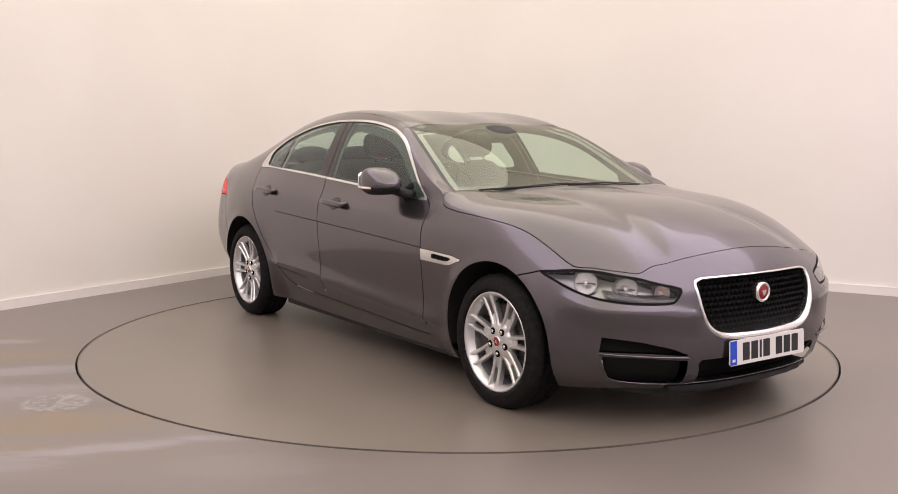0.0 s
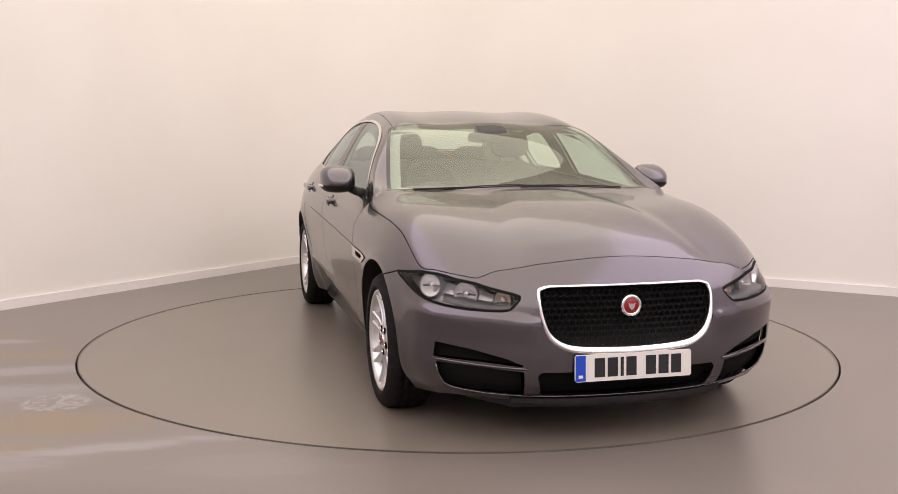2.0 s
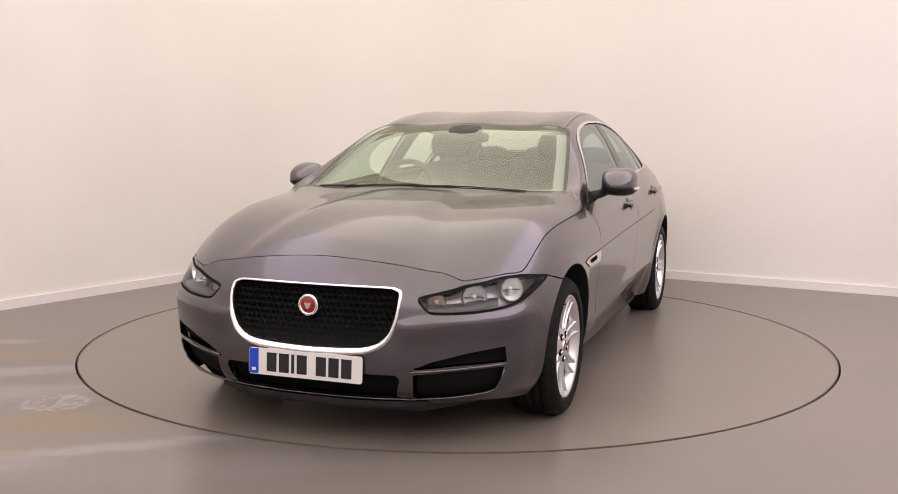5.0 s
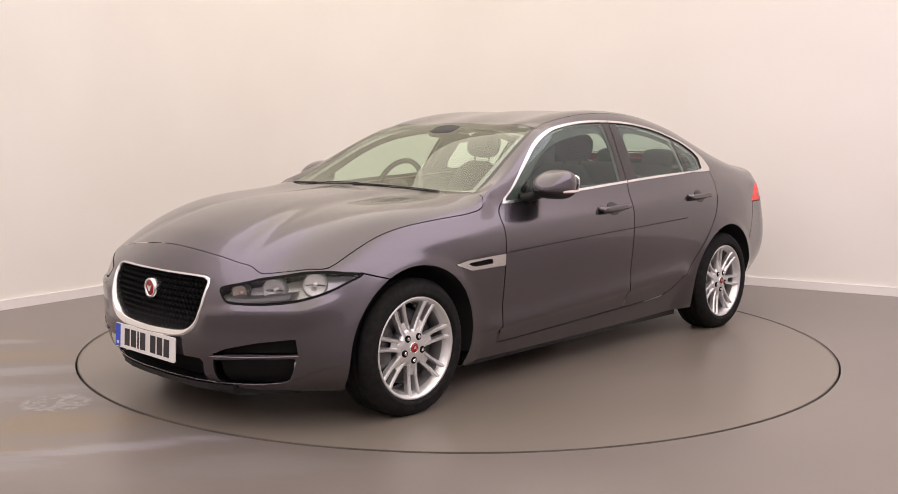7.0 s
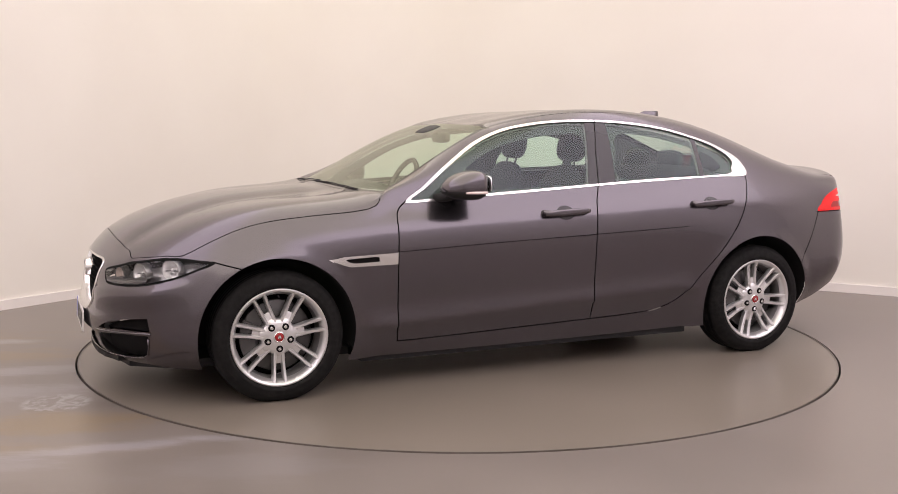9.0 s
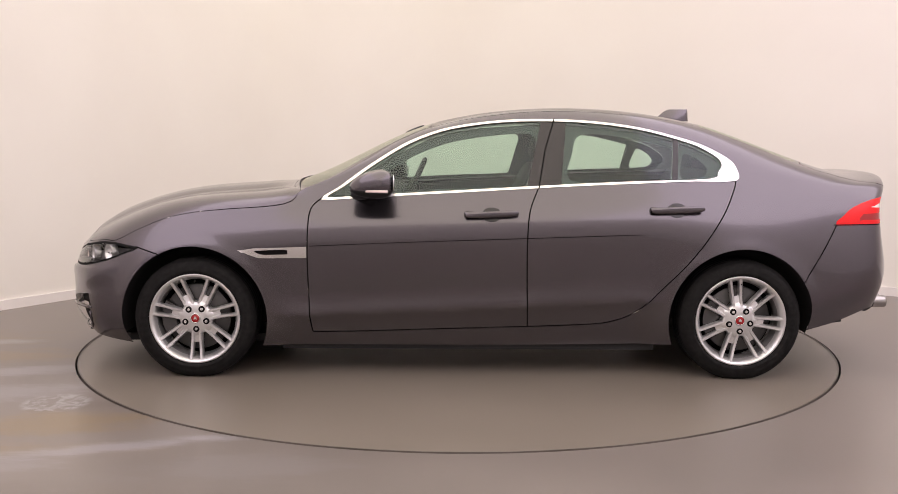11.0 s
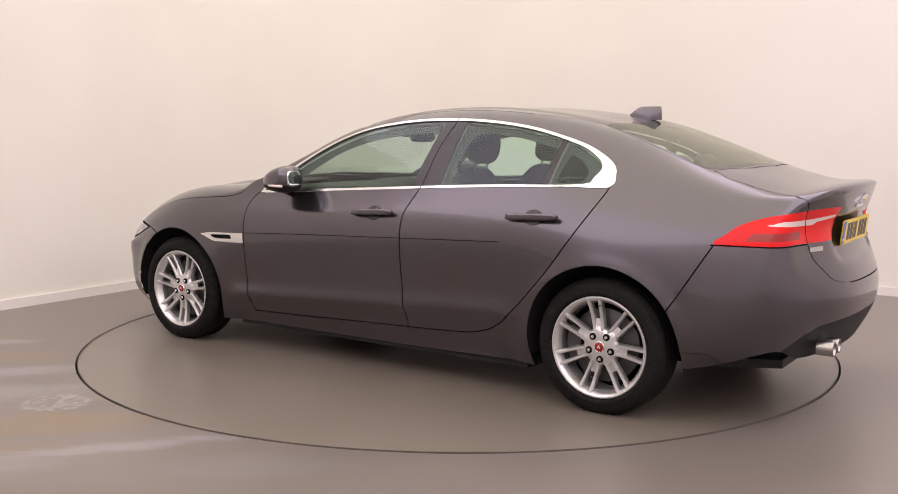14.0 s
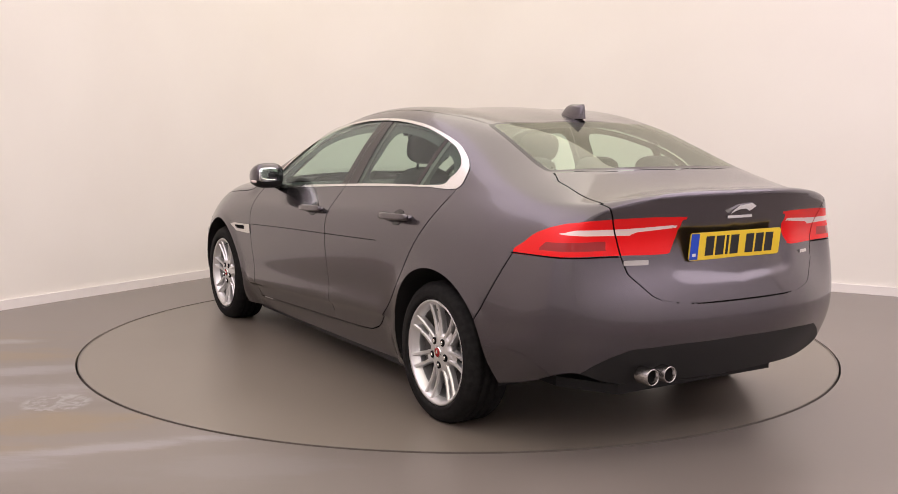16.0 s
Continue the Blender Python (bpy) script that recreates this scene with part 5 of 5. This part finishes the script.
# Door handles: a bar on two feet before a black patch for the scoop's shade.
for which, xa, xb, z0 in (("front", 0.018, -0.256, 0.862), ("rear", -0.933, -1.205, 0.888)):
    for sd in BOTH:
        door = DOORS[which, sd]
        xm, zt = (xa + xb) / 2, math.degrees(math.atan2(0.012, 0.27))
        y0 = skin_y(xm, z0)
        bm = bmesh.new()
        round_box(bm, (0.272, 0.026, 0.032), pose(xm, sd * (y0 + 0.028), z0, 0, zt, 0), 5.0, 12)
        for xf in (xa - 0.02, xb + 0.035):
            round_box(bm, (0.05, 0.05, 0.026), pose(xf, sd * (skin_y(xf, z0) + 0.006), z0, 0, 0, 0), 4.0, 8)
        part("handle", finish(bm), PAINT, door, "grey painted pull handle")
        bm = bmesh.new()
        rings = []
        for k in (0.02, 0.55, 0.88, 1.0):
            ring = []
            for i in range(24):
                a = 2 * math.pi * i / 24
                x, z = xm + 0.052 * k * math.cos(a), z0 - 0.004 + 0.036 * k * math.sin(a)
                ring.append(bm.verts.new((x, sd * (skin_y(x, z) + 0.003 + 0.002 * (1 - k)), z)))
            rings.append(ring)
        for a, b in zip(rings, rings[1:]):
            for i in range(24):
                bm.faces.new((a[i], a[(i + 1) % 24], b[(i + 1) % 24], b[i]))
        bm.faces.new(rings[0])
        part("handle_scoop", finish(bm), GLOSS_BLACK, door, "black patch on the door for the scoop's shade")

# Roof aerial, exhaust tips, wipers, boot badges.
bm = bmesh.new()
rows = []
for x0, x1, w, z in ((-1.13, -1.325, 0.034, 1.345), (-1.145, -1.322, 0.031, 1.375), (-1.18, -1.32, 0.018, 1.404), (-1.21, -1.318, 0.008, 1.416)):
    rows.append([bm.verts.new((x0 + (x1 - x0) * (0.5 - 0.5 * math.cos(a)), w * math.sin(a) * (0.6 + 0.4 * (0.5 - 0.5 * math.cos(a))), z)) for a in np.linspace(0, 2 * math.pi, 24, endpoint=False)])
for a, b in zip(rows, rows[1:]):
    for i in range(24):
        bm.faces.new((a[i], a[(i + 1) % 24], b[(i + 1) % 24], b[i]))
bm.faces.new(rows[-1])
part("aerial", finish(bm), PAINT, car, "grey shark fin aerial")
for y0 in (0.472, 0.382):
    bm = bmesh.new()
    revolve(bm, [(0.027, 0.07), (0.028, 0.0), (0.031, -0.003), (0.0335, 0.002), (0.0335, 0.07)], pose(-2.345, y0, 0.345, 0, 0, -90), seg=32)
    tip = part("exhaust_tip", finish(bm), TIP, car, "polished round exhaust tip")
    bm = bmesh.new()
    revolve(bm, [(0.0, 0.02), (0.0275, 0.02)], pose(-2.345, y0, 0.345, 0, 0, -90), seg=24)
    part("exhaust_bore", finish(bm), DARK, tip)
bm = bmesh.new()
round_box(bm, (0.45, 0.42, 0.12), pose(-1.98, 0.0, 0.30), 4.0, 10)
part("silencer", finish(bm), PLASTIC, car, "dark exhaust silencer")


def skin_z(x, y):
    d = np.hypot(SKIN.v[:, 0] - x, SKIN.v[:, 1] - abs(y)) + np.where(SKIN.v[:, 2] > 0.85, 0, 9)
    near = np.argsort(d)[:4]
    wgt = 1 / (d[near] + 1e-4)
    return float((SKIN.v[near, 2] * wgt).sum() / wgt.sum())


for y0, y1 in ((-0.62, -0.02), (-0.05, 0.55)):
    bm = bmesh.new()
    pts = []
    for s in np.linspace(0, 1, 9):
        y = y0 + (y1 - y0) * s
        x = 0.968 - 0.015 * s - 0.13 * y * y
        pts.append((x, y, skin_z(x, y) + 0.004))
    tube(bm, pts, 0.003)
    tube(bm, [(0.985, y0 + 0.02, 0.955), pts[0], pts[3]], 0.0045)
    part("wiper", finish(bm), PLASTIC, car, "black windscreen wiper")
bm = bmesh.new()
pts = [(-0.075, 0.006), (-0.05, 0.02), (-0.02, 0.016), (0.02, 0.012), (0.055, -0.006), (0.07, -0.02), (0.05, -0.012), (0.02, -0.004), (-0.015, -0.002), (-0.035, -0.012), (-0.05, -0.006)]
thick_plate(bm, [(-x, y) for x, y in pts], Matrix.Translation((skin_x(0, 0.982, False) + 0.006, 0, 0.982)) @ pose(0, 0, 0, 0, 0, 180) @ FACE_X, 0.016)
part("boot_emblem", finish(bm, False), CHROME, boot_lid, "plain silver emblem")
for y0, y1, z0, z1 in ((-0.07, 0.07, 0.942, 0.953), (0.44, 0.545, 0.772, 0.792), (-0.5, -0.43, 0.768, 0.782)):
    bm = bmesh.new()
    xm = skin_x((y0 + y1) / 2, (z0 + z1) / 2, False)
    slant = (skin_x(y0, z0, False) - skin_x(y1, z0, False)) / (y1 - y0)
    thick_plate(bm, rect(y0 - (y0 + y1) / 2, y1 - (y0 + y1) / 2, -(z1 - z0) / 2, (z1 - z0) / 2),
                pose(xm - 0.004, (y0 + y1) / 2, (z0 + z1) / 2, 0, 0, math.degrees(math.atan(slant))) @ FACE_X, 0.004)
    part("boot_lettering", finish(bm, False), CHROME, boot_lid, "plain silver bar of lettering")
# ---- cabin ----


def lining(name, test, sink, mat, label, sides=BOTH):
    """Inner trim that follows the skin at some distance."""
    pick = SKIN.f[test(SKIN.c)]
    used = np.unique(pick)
    back = np.full(len(SKIN.v), -1)
    back[used] = np.arange(len(used))
    v = SKIN.v[used] - SKIN.n[used] * sink
    v[:, 1] = np.maximum(v[:, 1], 0)
    f = back[pick]
    vs = np.concatenate([v * (1, sd, 1) for sd in sides])
    fs = np.concatenate([(f[:, ::-1] if sd > 0 else f) + k * len(v) for k, sd in enumerate(sides)])
    me = bpy.data.meshes.new(name)
    me.from_pydata(vs.tolist(), [], fs.tolist())
    me.polygons.foreach_set("use_smooth", [True] * len(fs))
    me.materials.append(mat)
    ob = new(name, me)
    ob.parent = car
    return tagged(ob, label)


for sd in BOTH:
    lining("door_card", lambda c: np.isin(PANEL, ["front_door", "rear_door"]), 0.06, TRIM, "dark door trim", (sd,))
lining("headlining", lambda c: (PANEL == "roof"), 0.035, HEADLINING, "pale grey roof lining")
lining("pillar_lining", lambda c: np.isin(PANEL, ["body_side", "window_trim", "pillar", "divider"]) & (c[:, 2] > 0.9) & (c[:, 0] > -1.9), 0.022, HEADLINING, "pale grey pillar trim")
for sd in BOTH:
    lining("screen_pillar_trim", lambda c: np.isin(PANEL, ["windscreen", "screen_seal"]) & (c[:, 1] > 0.44) & (c[:, 0] > 0.25) & (outline(c, "screen") > -PILLAR_WIDE), 0.03, HEADLINING, "pale trim of the windscreen pillar", (sd,))
    lining("door_frame_trim", lambda c: np.isin(PANEL, ["front_window", "rear_window_side", "quarter_window", "pillar", "divider"])
           & (outline(c, "front_opening") > 0) & (outline(c, "rear_opening") > 0) & (outline(c, "quarter_opening") > 0), 0.03, FRAME_TRIM, "grey inner door frame", (sd,))


def build_seat(y):
    bm = bmesh.new()
    round_box(bm, (0.52, 0.50, 0.17), pose(0.02, y, 0.50, 0, -8, 0), 4.0, 12)
    st = part("front_seat", finish(bm), CLOTH, car, "dark cloth front seat")
    bm = bmesh.new()

    def narrow(q):
        k = (q.z + 0.3) / 0.6
        return Vector((q.x, q.y * (1 - 0.28 * max(0, k - 0.5) * 2), q.z))
    round_box(bm, (0.13, 0.50, 0.60), pose(-0.33, y, 0.80, 0, -20, 0), 3.5, 14, narrow)
    part("backrest", finish(bm), CLOTH, st)
    bm = bmesh.new()
    round_box(bm, (0.10, 0.26, 0.17), pose(-0.46, y, 1.19, 0, -12, 0), 3.0, 12)
    tube(bm, [(-0.43, y - 0.06, 1.05), (-0.455, y - 0.06, 1.15)], 0.007)
    tube(bm, [(-0.43, y + 0.06, 1.05), (-0.455, y + 0.06, 1.15)], 0.007)
    part("headrest", finish(bm), CLOTH, st)
    bm = bmesh.new()
    round_box(bm, (0.46, 0.40, 0.2), pose(0.02, y, 0.33), 5.0, 8)
    part("seat_base", finish(bm), TRIM, st)


for y0 in (0.37, -0.37):
    build_seat(y0)
bm = bmesh.new()
round_box(bm, (0.5, 1.34, 0.2), pose(-0.95, 0, 0.50, 0, -6, 0), 5.0, 12)
bench = part("rear_seat", finish(bm), CLOTH, car, "dark cloth rear bench")
bm = bmesh.new()
round_box(bm, (0.16, 1.30, 0.56), pose(-1.28, 0, 0.80, 0, -24, 0), 5.0, 14)
part("backrest", finish(bm), CLOTH, bench)
for y0 in (0.38, 0.0, -0.38):
    bm = bmesh.new()
    round_box(bm, (0.09, 0.25, 0.13), pose(-1.42, y0, 1.10, 0, -16, 0), 3.0, 10)
    part("headrest", finish(bm), CLOTH, bench)
bm = bmesh.new()
thick_plate(bm, [(-1.38, -0.60), (-1.38, 0.60), (-1.85, 0.52), (-1.85, -0.52)], Matrix.Translation((0, 0, 1.02)), 0.02)
part("parcel_shelf", finish(bm, False), TRIM, car, "dark rear parcel shelf")
bm = bmesh.new()
rows = []
for x, z in ((0.95, 0.945), (0.80, 0.955), (0.62, 0.95), (0.50, 0.93), (0.44, 0.88), (0.43, 0.60)):
    rows.append([bm.verts.new((x - 0.22 * y * y, y, z + (0.03 if abs(y + 0.37) < 0.2 and 0.45 < x < 0.7 else 0.0))) for y in np.linspace(-0.74, 0.74, 25)])
for a, b in zip(rows, rows[1:]):
    for i in range(24):
        bm.faces.new((a[i], a[i + 1], b[i + 1], b[i]))
part("dashboard", finish(bm), TRIM, car, "dark dashboard")
bm = bmesh.new()
ring = []
for i in range(40):
    a = 2 * math.pi * i / 40
    c = pose(0.33, -0.37, 0.93, 0, -24, 0) @ Vector((0, 0.185 * math.cos(a), 0.185 * math.sin(a)))
    ring.append(tuple(c))
tube(bm, ring + [ring[0]], 0.016, cap=False)
wheel_rim = part("steering_wheel", finish(bm), TRIM, car, "black steering wheel on the driver's side")
bm = bmesh.new()
round_box(bm, (0.05, 0.17, 0.12), pose(0.34, -0.37, 0.93, 0, -24, 0), 3.0, 10)
for q in ((0.17, 0.0), (-0.17, 0.0), (0.0, -0.17)):
    tube(bm, [tuple(pose(0.34, -0.37, 0.93, 0, -24, 0) @ Vector((0, 0, 0))), tuple(pose(0.33, -0.37, 0.93, 0, -24, 0) @ Vector((0, *q)))], 0.018)
part("steering_hub", finish(bm), TRIM, wheel_rim)
bm = bmesh.new()
round_box(bm, (0.035, 0.24, 0.065), pose(0.22, 0.0, 1.245, 0, 10, 0), 4.0, 10)
tube(bm, [(0.22, 0, 1.25), (0.27, 0, 1.305)], 0.012)
part("rear_view_mirror", finish(bm), TRIM, car, "black rear-view mirror")
bm = bmesh.new()
round_box(bm, (0.13, 0.20, 0.04), pose(0.30, 0.0, 1.28, 0, 22, 0), 4.0, 8)
part("sensor_pod", finish(bm), TRIM, car, "black sensor housing behind the windscreen")
bm = bmesh.new()
round_box(bm, (1.2, 0.24, 0.3), pose(-0.15, 0, 0.45), 6.0, 8)
part("centre_console", finish(bm), TRIM, car, "dark centre console")


def motions():
    rows = [(t, heading(t)) for t in (0.0, 0.25, 0.5, 1.0, 1.5, 4.5, 8.0, 12.0, 16.0)]
    base = Matrix.Translation((CAR_X, CAR_Y, 0))
    walk(car, [(t, pose(0, 0, 0, 0, 0, a) @ base) for t, a in rows])
    walk(turntable, [(t, pose(0, 0, 0, 0, 0, a)) for t, a in rows])


motions()
